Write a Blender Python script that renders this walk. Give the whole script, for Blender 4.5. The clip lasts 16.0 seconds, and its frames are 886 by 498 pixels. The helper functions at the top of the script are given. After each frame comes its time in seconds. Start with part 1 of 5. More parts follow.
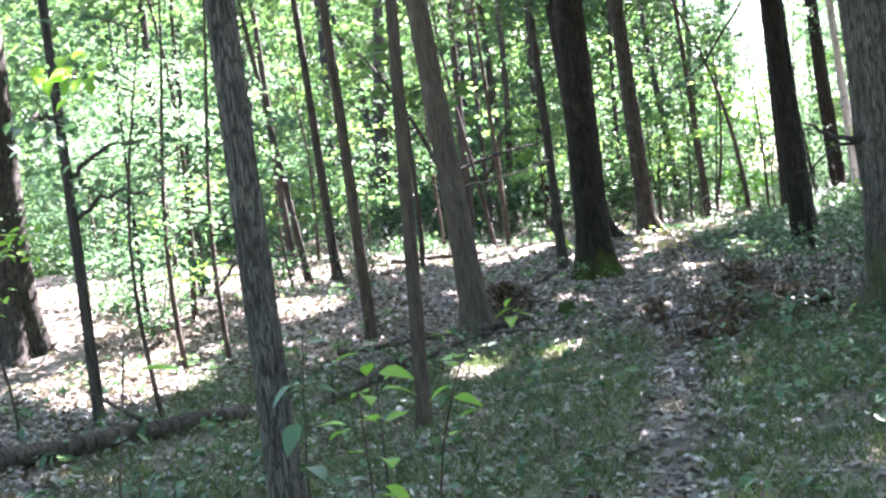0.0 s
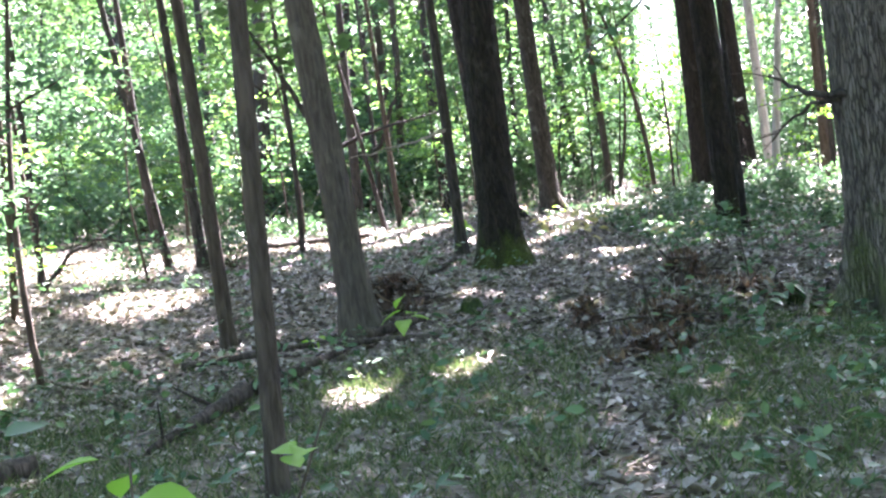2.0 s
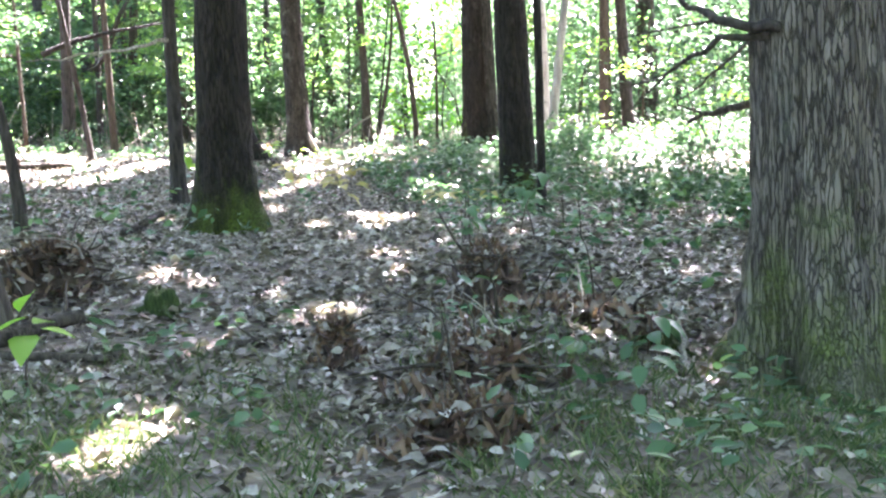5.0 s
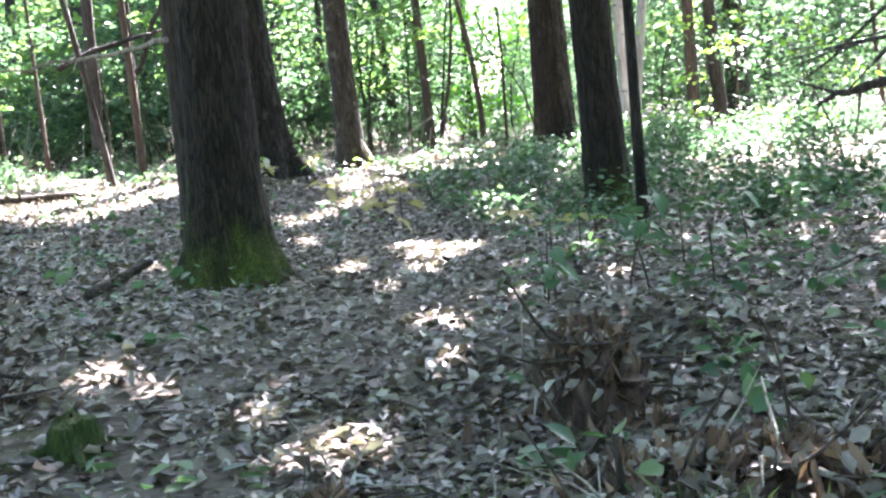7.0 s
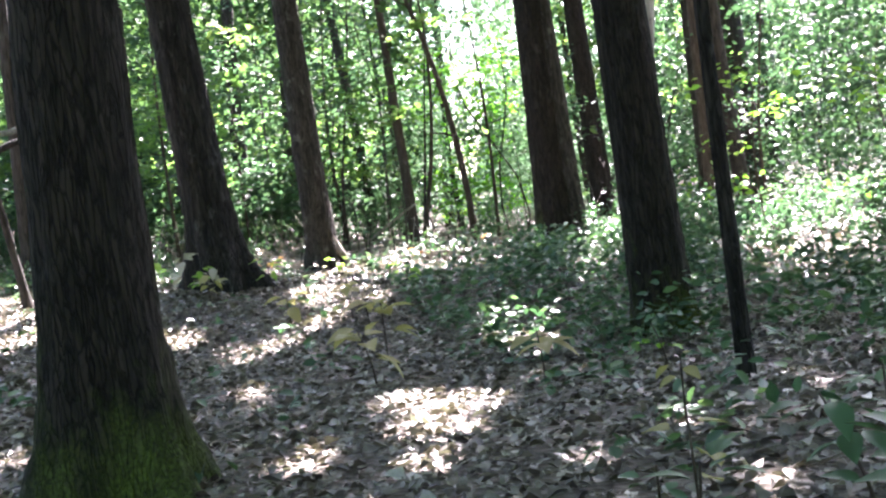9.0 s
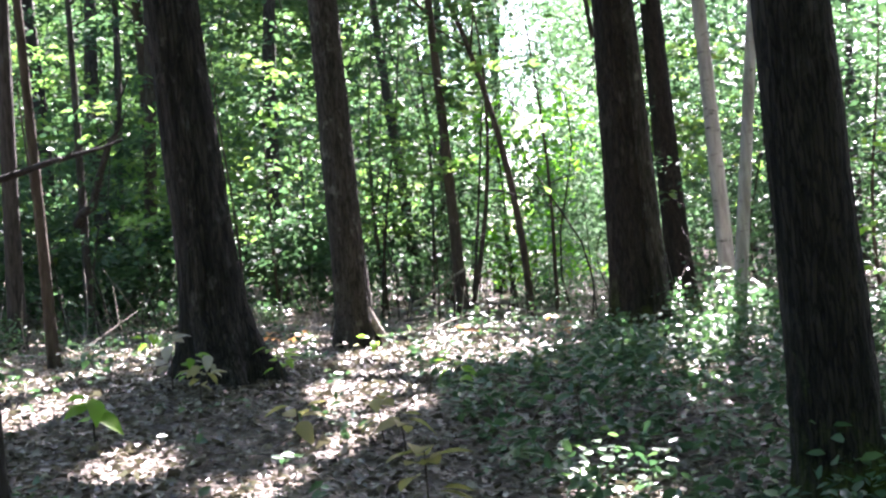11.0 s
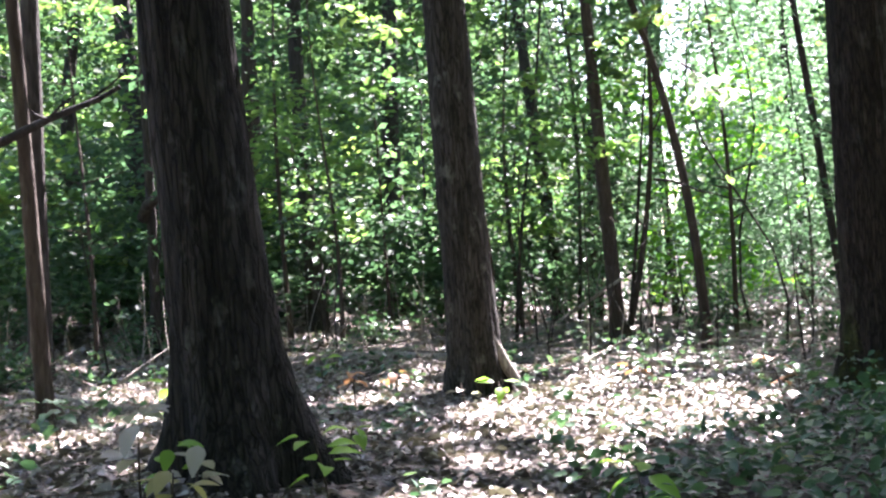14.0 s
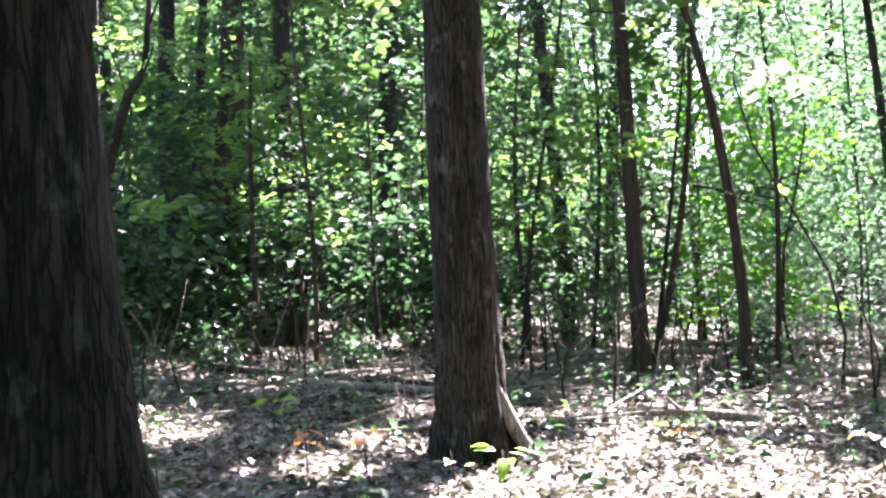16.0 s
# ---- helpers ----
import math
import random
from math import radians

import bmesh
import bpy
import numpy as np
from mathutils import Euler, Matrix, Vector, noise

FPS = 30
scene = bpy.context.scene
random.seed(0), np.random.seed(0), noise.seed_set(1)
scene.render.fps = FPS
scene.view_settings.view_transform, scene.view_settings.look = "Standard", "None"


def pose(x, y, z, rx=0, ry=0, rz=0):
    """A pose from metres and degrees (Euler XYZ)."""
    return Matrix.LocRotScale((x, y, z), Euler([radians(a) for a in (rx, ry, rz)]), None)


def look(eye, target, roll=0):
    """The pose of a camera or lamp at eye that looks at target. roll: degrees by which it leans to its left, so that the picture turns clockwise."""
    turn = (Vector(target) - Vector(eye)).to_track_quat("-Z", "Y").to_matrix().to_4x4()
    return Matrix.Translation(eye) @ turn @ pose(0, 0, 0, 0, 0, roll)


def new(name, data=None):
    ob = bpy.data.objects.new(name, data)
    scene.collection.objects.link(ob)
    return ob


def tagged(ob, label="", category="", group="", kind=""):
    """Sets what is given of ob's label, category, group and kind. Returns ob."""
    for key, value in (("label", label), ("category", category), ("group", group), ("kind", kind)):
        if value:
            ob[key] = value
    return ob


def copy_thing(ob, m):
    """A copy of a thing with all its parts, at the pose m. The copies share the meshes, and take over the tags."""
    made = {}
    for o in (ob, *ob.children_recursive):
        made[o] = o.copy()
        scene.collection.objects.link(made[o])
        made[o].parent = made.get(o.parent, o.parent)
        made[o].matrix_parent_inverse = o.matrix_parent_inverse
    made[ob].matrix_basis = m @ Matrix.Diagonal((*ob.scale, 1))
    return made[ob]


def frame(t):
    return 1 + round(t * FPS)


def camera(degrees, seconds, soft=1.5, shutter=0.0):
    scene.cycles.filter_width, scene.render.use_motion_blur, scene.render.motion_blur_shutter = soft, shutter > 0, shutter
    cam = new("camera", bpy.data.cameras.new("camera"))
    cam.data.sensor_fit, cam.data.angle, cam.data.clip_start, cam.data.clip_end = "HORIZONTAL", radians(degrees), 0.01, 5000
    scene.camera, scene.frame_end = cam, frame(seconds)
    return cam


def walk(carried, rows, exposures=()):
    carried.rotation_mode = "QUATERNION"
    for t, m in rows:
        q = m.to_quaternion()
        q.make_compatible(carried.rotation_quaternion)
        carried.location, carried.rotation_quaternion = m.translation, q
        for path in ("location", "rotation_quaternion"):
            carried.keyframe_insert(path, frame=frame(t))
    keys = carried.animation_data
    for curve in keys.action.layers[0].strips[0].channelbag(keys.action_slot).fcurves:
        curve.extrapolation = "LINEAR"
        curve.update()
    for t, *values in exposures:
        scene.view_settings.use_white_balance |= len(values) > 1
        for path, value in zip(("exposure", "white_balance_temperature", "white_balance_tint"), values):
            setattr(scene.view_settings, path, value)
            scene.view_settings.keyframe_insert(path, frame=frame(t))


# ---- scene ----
cam = camera(39.6, 16.0, soft=2.4)
PATH = [
    (0, (0.031, -0.155, 1.56), (0.012, 1.845, 1.565), -7.9),
    (0.5, (0.024, 0.483, 1.572), (0.029, 2.483, 1.563), -9.5),
    (1, (0.097, 1.085, 1.597), (0.072, 3.084, 1.577), -11.1),
    (1.5, (0.074, 1.763, 1.598), (0.127, 3.763, 1.592), -10.3),
    (2, (0.152, 2.424, 1.592), (0.303, 4.417, 1.54), -8.0),
    (2.5, (0.259, 3.031, 1.597), (0.389, 5.024, 1.482), -4.8),
    (3, (0.279, 3.715, 1.6), (0.466, 5.686, 1.321), -3.7),
    (3.5, (0.441, 4.326, 1.604), (0.748, 6.281, 1.31), -1.6),
    (4, (0.651, 4.912, 1.66), (1.086, 6.847, 1.404), -0.6),
    (4.2, (0.68, 5.149, 1.663), (1.173, 7.073, 1.431), -0.6),
    (6.3, (1.324, 7.763, 1.701), (1.788, 9.7, 1.518), -6.3),
    (6.5, (1.448, 8.04, 1.728), (1.879, 9.983, 1.531), -6.9),
    (7, (1.582, 8.69, 1.728), (2.008, 10.636, 1.543), -5.8),
    (7.5, (1.728, 9.396, 1.762), (2.149, 11.342, 1.579), -5.3),
    (8, (1.927, 10.16, 1.819), (2.335, 12.111, 1.658), -7.4),
    (8.5, (2.001, 10.964, 1.779), (2.47, 12.906, 1.69), -7.8),
    (9, (2.172, 11.717, 1.844), (2.645, 13.659, 1.79), -8.1),
    (9.5, (2.27, 12.512, 1.945), (2.726, 14.459, 1.976), -3.2),
    (9.7, (2.294, 12.793, 1.968), (2.744, 14.741, 1.979), -5.0),
    (11.8, (3.017, 15.512, 2.142), (3.387, 17.477, 2.198), -4.8),
    (12, (3.084, 15.798, 2.132), (3.437, 17.766, 2.182), -4.6),
    (12.5, (3.184, 16.525, 2.2), (3.538, 18.493, 2.205), -4.0),
    (13, (3.317, 17.243, 2.239), (3.598, 19.223, 2.281), -2.8),
    (13.5, (3.353, 17.95, 2.248), (3.542, 19.94, 2.301), -4.4),
    (14, (3.425, 18.633, 2.259), (3.621, 20.623, 2.316), -4.5),
    (14.5, (3.5, 19.267, 2.351), (3.665, 21.26, 2.392), -4.4),
    (15, (3.515, 19.878, 2.378), (3.704, 21.869, 2.378), -4.5),
    (15.5, (3.663, 20.567, 2.415), (3.857, 22.557, 2.462), -5.1),
    (16, (3.745, 21.14, 2.456), (3.937, 23.13, 2.51), -2.3),
]
EXPOSURES = [(0.0, 4.82, 5990, 32), (1.5, 4.82, 5990, 32), (2.0, 4.91, 5990, 32), (2.5, 5.16, 6100, 35), (3.0, 5.72, 6150, 34), (3.5, 5.92, 6150, 33), (4.0, 5.82, 6150, 33), (7.0, 5.13, 5990, 28), (8.0, 4.88, 5940, 28), (9.0, 4.35, 6060, 28), (12.5, 3.87, 5960, 30), (14.5, 3.89, 5960, 31), (15.5, 3.87, 5960, 31), (16.0, 4.02, 5960, 31)]
walk(cam, [(t, look(eye, target, roll)) for t, eye, target, roll in PATH], EXPOSURES)

# ---- sky and sun ----
SUN_AZ, SUN_EL = (0.55, 0.835), radians(46)
SUN = Vector((SUN_AZ[0] * math.cos(SUN_EL), SUN_AZ[1] * math.cos(SUN_EL), math.sin(SUN_EL))).normalized()
world = bpy.data.worlds.new("sky")
scene.world = world
world.use_nodes = True
sky = world.node_tree.nodes.new("ShaderNodeTexSky")
sky.sky_type, sky.sun_disc = "NISHITA", False
sky.sun_elevation, sky.sun_rotation = SUN_EL, math.atan2(SUN.x, SUN.y)
sky.air_density, sky.dust_density = 1.0, 2.0
back = world.node_tree.nodes["Background"]
back.inputs["Strength"].default_value = 0.062
world.node_tree.links.new(sky.outputs["Color"], back.inputs["Color"])
sun = new("sun", bpy.data.lights.new("sun", "SUN"))
sun.data.energy, sun.data.angle, sun.data.color = 5.0, radians(0.53), (1.0, 0.95, 0.86)
sun.matrix_world = look(SUN * 60, (0, 0, 0))


# ---- materials ----
def material(name):
    m = bpy.data.materials.new(name)
    m.use_nodes = True
    nt = m.node_tree
    return m, nt, nt.nodes["Principled BSDF"]


def node(nt, kind, **values):
    n = nt.nodes.new(kind)
    for key, v in values.items():
        n.inputs[key].default_value = v
    return n


def ramp(nt, source, stops):
    r = nt.nodes.new("ShaderNodeValToRGB")
    el = r.color_ramp.elements
    while len(el) < len(stops):
        el.new(0.5)
    for e, (p, c) in zip(el, stops):
        e.position, e.color = p, (*c, 1)
    nt.links.new(source, r.inputs["Fac"])
    return r.outputs["Color"]


def mix(nt, fac, a, b, blend="MIX"):
    n = nt.nodes.new("ShaderNodeMix")
    n.data_type, n.blend_type = "RGBA", blend
    for sock, v in ((n.inputs[0], fac), (n.inputs[6], a), (n.inputs[7], b)):
        if isinstance(v, (int, float)):
            sock.default_value = v
        elif isinstance(v, tuple):
            sock.default_value = (*v, 1)
        else:
            nt.links.new(v, sock)
    return n.outputs[2]


def scaled(nt, x, y, z):
    co = nt.nodes.new("ShaderNodeTexCoord")
    mp = nt.nodes.new("ShaderNodeMapping")
    mp.inputs["Scale"].default_value = (x, y, z)
    nt.links.new(co.outputs["Object"], mp.inputs["Vector"])
    return mp.outputs["Vector"], co


def bark(name, light, dark, ridge=16, moss=0.0, lichen=(0.3, 0.32, 0.27), furrow=0.0, patches=0.35, bands=(3.0, 2.2)):
    """Bark: long vertical plates parted by furrows, blotches of lichen, moss that climbs unevenly from the foot."""
    m, nt, bsdf = material(name)
    vec, co = scaled(nt, ridge, ridge, ridge * 0.16)
    ridges = node(nt, "ShaderNodeTexNoise", Scale=1.0, Detail=5.0, Roughness=0.62, Distortion=0.5)
    nt.links.new(vec, ridges.inputs["Vector"])
    vec2, _ = scaled(nt, bands[0], bands[0], bands[1])
    blot = node(nt, "ShaderNodeTexNoise", Scale=1.0, Detail=6.0, Roughness=0.65)
    nt.links.new(vec2, blot.inputs["Vector"])
    col = ramp(nt, ridges.outputs["Fac"], [(0.36, dark), (0.62, light)])
    height = ridges.outputs["Fac"]
    if furrow:
        long, _ = scaled(nt, ridge, ridge, ridge * 0.11)
        warp = mix(nt, 1.0, long, ridges.outputs["Color"], "ADD")
        cell = node(nt, "ShaderNodeTexVoronoi", Scale=furrow, Randomness=1.0)
        cell.feature = "DISTANCE_TO_EDGE"
        nt.links.new(warp, cell.inputs["Vector"])
        plate = ramp(nt, cell.outputs["Distance"], [(0.0, (0.28, 0.28, 0.28)), (0.16, (1, 1, 1))])
        col = mix(nt, 1.0, col, plate, "MULTIPLY")
        height = mix(nt, 0.3, plate, ridges.outputs["Color"])
    lich = ramp(nt, blot.outputs["Fac"], [(0.58, (0, 0, 0)), (0.74, (patches,) * 3)])
    col = mix(nt, lich, col, lichen)
    if moss:
        sep = nt.nodes.new("ShaderNodeSeparateXYZ")
        nt.links.new(co.outputs["Object"], sep.inputs["Vector"])
        h = node(nt, "ShaderNodeMath")
        h.operation = "MULTIPLY_ADD"
        nt.links.new(sep.outputs["Z"], h.inputs[0])
        h.inputs[1].default_value, h.inputs[2].default_value = -0.42 / moss, -0.12
        s = node(nt, "ShaderNodeMath")
        s.operation = "MULTIPLY_ADD"
        nt.links.new(blot.outputs["Fac"], s.inputs[0])
        s.inputs[1].default_value = 1.9
        nt.links.new(h.outputs[0], s.inputs[2])
        mask = ramp(nt, s.outputs[0], [(0.42, (0, 0, 0)), (0.95, (0.85, 0.85, 0.85))])
        fuzz = node(nt, "ShaderNodeTexNoise", Scale=60.0, Detail=3.0)
        nt.links.new(co.outputs["Object"], fuzz.inputs["Vector"])
        green = ramp(nt, fuzz.outputs["Fac"], [(0.3, (0.025, 0.038, 0.007)), (0.7, (0.1, 0.14, 0.02))])
        col = mix(nt, mask, col, green)
    nt.links.new(col, bsdf.inputs["Base Color"])
    bsdf.inputs["Roughness"].default_value = 0.92
    bsdf.inputs["Specular IOR Level"].default_value = 0.2
    bump = node(nt, "ShaderNodeBump", Strength=0.95, Distance=0.03)
    nt.links.new(height, bump.inputs["Height"])
    nt.links.new(bump.outputs["Normal"], bsdf.inputs["Normal"])
    return m


def foliage(name, stops, thin=0.5, rough=0.55, blotch=0.0, sprays=False, gloss=0.22):
    """Leaves: each takes its own tint, and light comes through them."""
    m, nt, bsdf = material(name)
    geo = nt.nodes.new("ShaderNodeNewGeometry")
    vec, _ = scaled(nt, 1.9, 1.9, 3.2)
    spray = node(nt, "ShaderNodeTexNoise", Scale=1.0, Detail=2.0)
    nt.links.new(vec, spray.inputs["Vector"])
    wide = node(nt, "ShaderNodeMapRange")
    for i, v in ((1, 0.3), (2, 0.7), (3, 0.0), (4, 1.0)):
        wide.inputs[i].default_value = v
    nt.links.new(spray.outputs["Fac"], wide.inputs[0])
    pick = node(nt, "ShaderNodeMix")
    pick.inputs[0].default_value = 0.3 if sprays else 1.0
    nt.links.new(wide.outputs[0], pick.inputs[2])
    nt.links.new(geo.outputs["Random Per Island"], pick.inputs[3])
    col = ramp(nt, pick.outputs[0], stops)
    if blotch:
        vec, _ = scaled(nt, 40, 40, 40)
        n = node(nt, "ShaderNodeTexNoise", Scale=1.0, Detail=3.0)
        nt.links.new(vec, n.inputs["Vector"])
        shade = ramp(nt, n.outputs["Fac"], [(0.3, (1 - blotch,) * 3), (0.65, (1, 1, 1))])
        col = mix(nt, 1.0, col, shade, "MULTIPLY")
    nt.links.new(col, bsdf.inputs["Base Color"])
    bsdf.inputs["Roughness"].default_value = rough
    bsdf.inputs["Specular IOR Level"].default_value = gloss
    tr = nt.nodes.new("ShaderNodeBsdfTranslucent")
    lit = mix(nt, 1.0, col, (1.15, 1.38, 0.9), "MULTIPLY")
    nt.links.new(lit, tr.inputs["Color"])
    ms = nt.nodes.new("ShaderNodeMixShader")
    ms.inputs[0].default_value = thin
    nt.links.new(bsdf.outputs[0], ms.inputs[1])
    nt.links.new(tr.outputs[0], ms.inputs[2])
    nt.links.new(ms.outputs[0], nt.nodes["Material Output"].inputs["Surface"])
    return m


BARK_OAK = bark("oak_bark", (0.07, 0.061, 0.049), (0.028, 0.024, 0.019), 20, 0.0, furrow=2.0, patches=0.8, lichen=(0.19, 0.19, 0.155), bands=(8.0, 5.0))
# Near-black copy of the oak bark, with the trunk's shade in its colour
BARK_BLACK = bark("shade_darkened_bark", (0.038, 0.032, 0.027), (0.009, 0.0075, 0.006), 15, 0.0, furrow=2.1, patches=0.2, bands=(9.0, 5.0))
BARK_STOUT = bark("stout_oak_bark", (0.15, 0.132, 0.108), (0.06, 0.051, 0.042), 17, 0.8, furrow=2.9, patches=0.25)
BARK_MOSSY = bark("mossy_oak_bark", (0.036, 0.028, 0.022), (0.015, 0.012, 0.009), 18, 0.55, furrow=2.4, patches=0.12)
BARK_GREY = bark("grey_bark", (0.125, 0.115, 0.098), (0.066, 0.06, 0.05), 26, 0.0, furrow=2.8)
BARK_SMOOTH = bark("smooth_grey_bark", (0.09, 0.076, 0.06), (0.047, 0.038, 0.03), 34, 0.0, patches=0.5, lichen=(0.2, 0.19, 0.15))
BARK_BROWN = bark("brown_bark", (0.078, 0.06, 0.045), (0.034, 0.025, 0.019), 26, 0.0, patches=0.25)
BARK_DARK = bark("dark_bark", (0.06, 0.05, 0.043), (0.018, 0.015, 0.013), 30, 0.0, patches=0.15)
BARK_BIRCH = bark("birch_bark", (0.34, 0.325, 0.3), (0.17, 0.16, 0.145), 9, 0.0, (0.03, 0.027, 0.024), patches=1.0, bands=(5.0, 13.0))
WOOD_DEAD = bark("weathered_wood", (0.36, 0.32, 0.27), (0.12, 0.1, 0.08), 45, 0.0)
WOOD_ROT = bark("rotten_log", (0.075, 0.06, 0.048), (0.016, 0.013, 0.01), 30, patches=0.1)
HUMUS = bark("torn_roots_and_humus", (0.085, 0.057, 0.042), (0.022, 0.016, 0.012), 22, patches=0.0)
MOSS = bark("moss_on_dead_wood", (0.04, 0.065, 0.016), (0.012, 0.02, 0.006), 60, patches=0.2, lichen=(0.12, 0.09, 0.05))
LEAF_CANOPY = foliage("canopy_leaves", [(0.0, (0.04, 0.075, 0.03)), (0.5, (0.06, 0.105, 0.042)), (1.0, (0.09, 0.14, 0.05))], 0.5, sprays=True)
LEAF_UNDER = foliage("understory_leaves", [(0.0, (0.032, 0.066, 0.042)), (0.6, (0.06, 0.108, 0.063)), (0.93, (0.105, 0.165, 0.08)), (1.0, (0.26, 0.26, 0.075))], 0.5, sprays=True)
# Brighter, yellower copy of the understory green; the sunlight is in the colour
LEAF_SUNNY = foliage("sun_brightened_maple_leaves", [(0.0, (0.09, 0.17, 0.05)), (0.6, (0.15, 0.24, 0.075)), (1.0, (0.27, 0.3, 0.085))], 0.55, sprays=True)
# Saturated lime carries the backlit glow of the saplings in its colour
LEAF_LIME = foliage("backlit_tint_leaves", [(0.0, (0.12, 0.3, 0.03)), (0.6, (0.17, 0.37, 0.045)), (1.0, (0.3, 0.42, 0.08))], 0.6, sprays=True)
# Darker copy of the understory green: thicket shade is put into the colour
LEAF_DIM = foliage("shade_darkened_leaves", [(0.0, (0.022, 0.046, 0.026)), (0.7, (0.04, 0.075, 0.042)), (1.0, (0.065, 0.1, 0.05))], 0.35, sprays=True)
LEAF_BLUE = foliage("low_leaves", [(0.0, (0.03, 0.066, 0.036)), (0.7, (0.065, 0.125, 0.062)), (1.0, (0.125, 0.185, 0.08))], 0.32, 0.42, gloss=0.32)
LEAF_BRIGHT = foliage("young_leaves", [(0.0, (0.13, 0.27, 0.035)), (1.0, (0.24, 0.38, 0.06))], 0.5, 0.4)
LEAF_PINE = foliage("pine_tufts", [(0.0, (0.08, 0.15, 0.1)), (1.0, (0.19, 0.28, 0.19))], 0.45, sprays=True)
# Green leaves made almost white: strong sun is painted into the colour
LEAF_SUN_PALE = foliage("sun_painted_pale_leaves", [(0.0, (0.3, 0.36, 0.25)), (1.0, (0.45, 0.5, 0.38))], 0.4)
LEAF_YELLOW = foliage("turning_leaves", [(0.0, (0.2, 0.19, 0.06)), (0.6, (0.32, 0.27, 0.12)), (1.0, (0.3, 0.19, 0.1))], 0.4)
LEAF_STRAW = foliage("straw_leaves", [(0.0, (0.26, 0.21, 0.09)), (1.0, (0.4, 0.33, 0.17))], 0.45)
LEAF_PALE = foliage("bleached_leaves", [(0.0, (0.3, 0.24, 0.2)), (1.0, (0.48, 0.42, 0.36))], 0.35)
LEAF_DEAD = foliage("dead_leaves", [(0.0, (0.07, 0.056, 0.045)), (0.45, (0.148, 0.121, 0.1)), (0.8, (0.25, 0.215, 0.184)), (1.0, (0.43, 0.39, 0.35))], 0.1, 0.38, 0.3)
LEAF_FERN = foliage("withered_fern", [(0.0, (0.04, 0.024, 0.018)), (0.6, (0.12, 0.072, 0.052)), (1.0, (0.22, 0.145, 0.1))], 0.2)
LEAF_RUST = foliage("rusty_leaves", [(0.0, (0.26, 0.1, 0.045)), (1.0, (0.42, 0.22, 0.11))], 0.3)
GRASS = foliage("grass_blades", [(0.0, (0.033, 0.054, 0.02)), (0.6, (0.062, 0.096, 0.035)), (1.0, (0.2, 0.185, 0.11))], 0.3)


def soil():
    m, nt, bsdf = material("forest_soil")
    vec, co = scaled(nt, 1, 1, 1)
    big = node(nt, "ShaderNodeTexNoise", Scale=0.7, Detail=5.0, Roughness=0.6)
    fine = node(nt, "ShaderNodeTexVoronoi", Scale=16.0, Randomness=1.0)
    grain = node(nt, "ShaderNodeTexNoise", Scale=45.0, Detail=4.0)
    for n in (big, fine, grain):
        nt.links.new(vec, n.inputs["Vector"])
    leafy = ramp(nt, fine.outputs["Color"], [(0.1, (0.05, 0.038, 0.03)), (0.5, (0.13, 0.1, 0.075)), (0.9, (0.24, 0.19, 0.15))])
    earth = ramp(nt, grain.outputs["Fac"], [(0.3, (0.035, 0.027, 0.02)), (0.7, (0.1, 0.08, 0.06))])
    sel = ramp(nt, big.outputs["Fac"], [(0.42, (0.2, 0.2, 0.2)), (0.6, (0.85, 0.85, 0.85))])
    nt.links.new(mix(nt, sel, earth, leafy), bsdf.inputs["Base Color"])
    bsdf.inputs["Roughness"].default_value = 0.95
    bump = node(nt, "ShaderNodeBump", Strength=0.8, Distance=0.03)
    nt.links.new(fine.outputs["Distance"], bump.inputs["Height"])
    nt.links.new(bump.outputs["Normal"], bsdf.inputs["Normal"])
    return m


SOIL = soil()

# ---- mesh helpers ----
rng = np.random.default_rng(7)


def sheet_mesh(name, verts, faces, mats, smooth=False):
    """A mesh from arrays: faces is a list of (n, k) index arrays."""
    me = bpy.data.meshes.new(name)
    verts = np.asarray(verts, np.float32)
    me.vertices.add(len(verts))
    me.vertices.foreach_set("co", verts.ravel())
    loops = np.concatenate([np.asarray(f, np.int32).ravel() for f in faces])
    sizes = np.concatenate([np.full(len(f), np.asarray(f).shape[1], np.int32) for f in faces])
    me.loops.add(len(loops))
    me.loops.foreach_set("vertex_index", loops)
    me.polygons.add(len(sizes))
    me.polygons.foreach_set("loop_start", np.concatenate([[0], np.cumsum(sizes)[:-1]]).astype(np.int32))
    if smooth:
        me.polygons.foreach_set("use_smooth", np.ones(len(sizes), bool))
    for m in mats if isinstance(mats, (list, tuple)) else [mats]:
        me.materials.append(m)
    me.update(calc_edges=True)
    return me


def part(name, me, parent, label="", m=None):
    ob = new(name, me)
    ob.parent = parent
    if m is not None:
        ob.matrix_basis = m
    if label:
        ob["label"] = label
    return ob


def thing(name, x, y, label, category, group="", z=None, turn=0.0):
    e = new(name)
    e.empty_display_size = 0.1
    e.matrix_basis = pose(x, y, ground(x, y) if z is None else z, 0, 0, turn)
    return tagged(e, label, category, group)


def unit(v):
    return v / np.maximum(np.linalg.norm(v, axis=-1, keepdims=True), 1e-9)


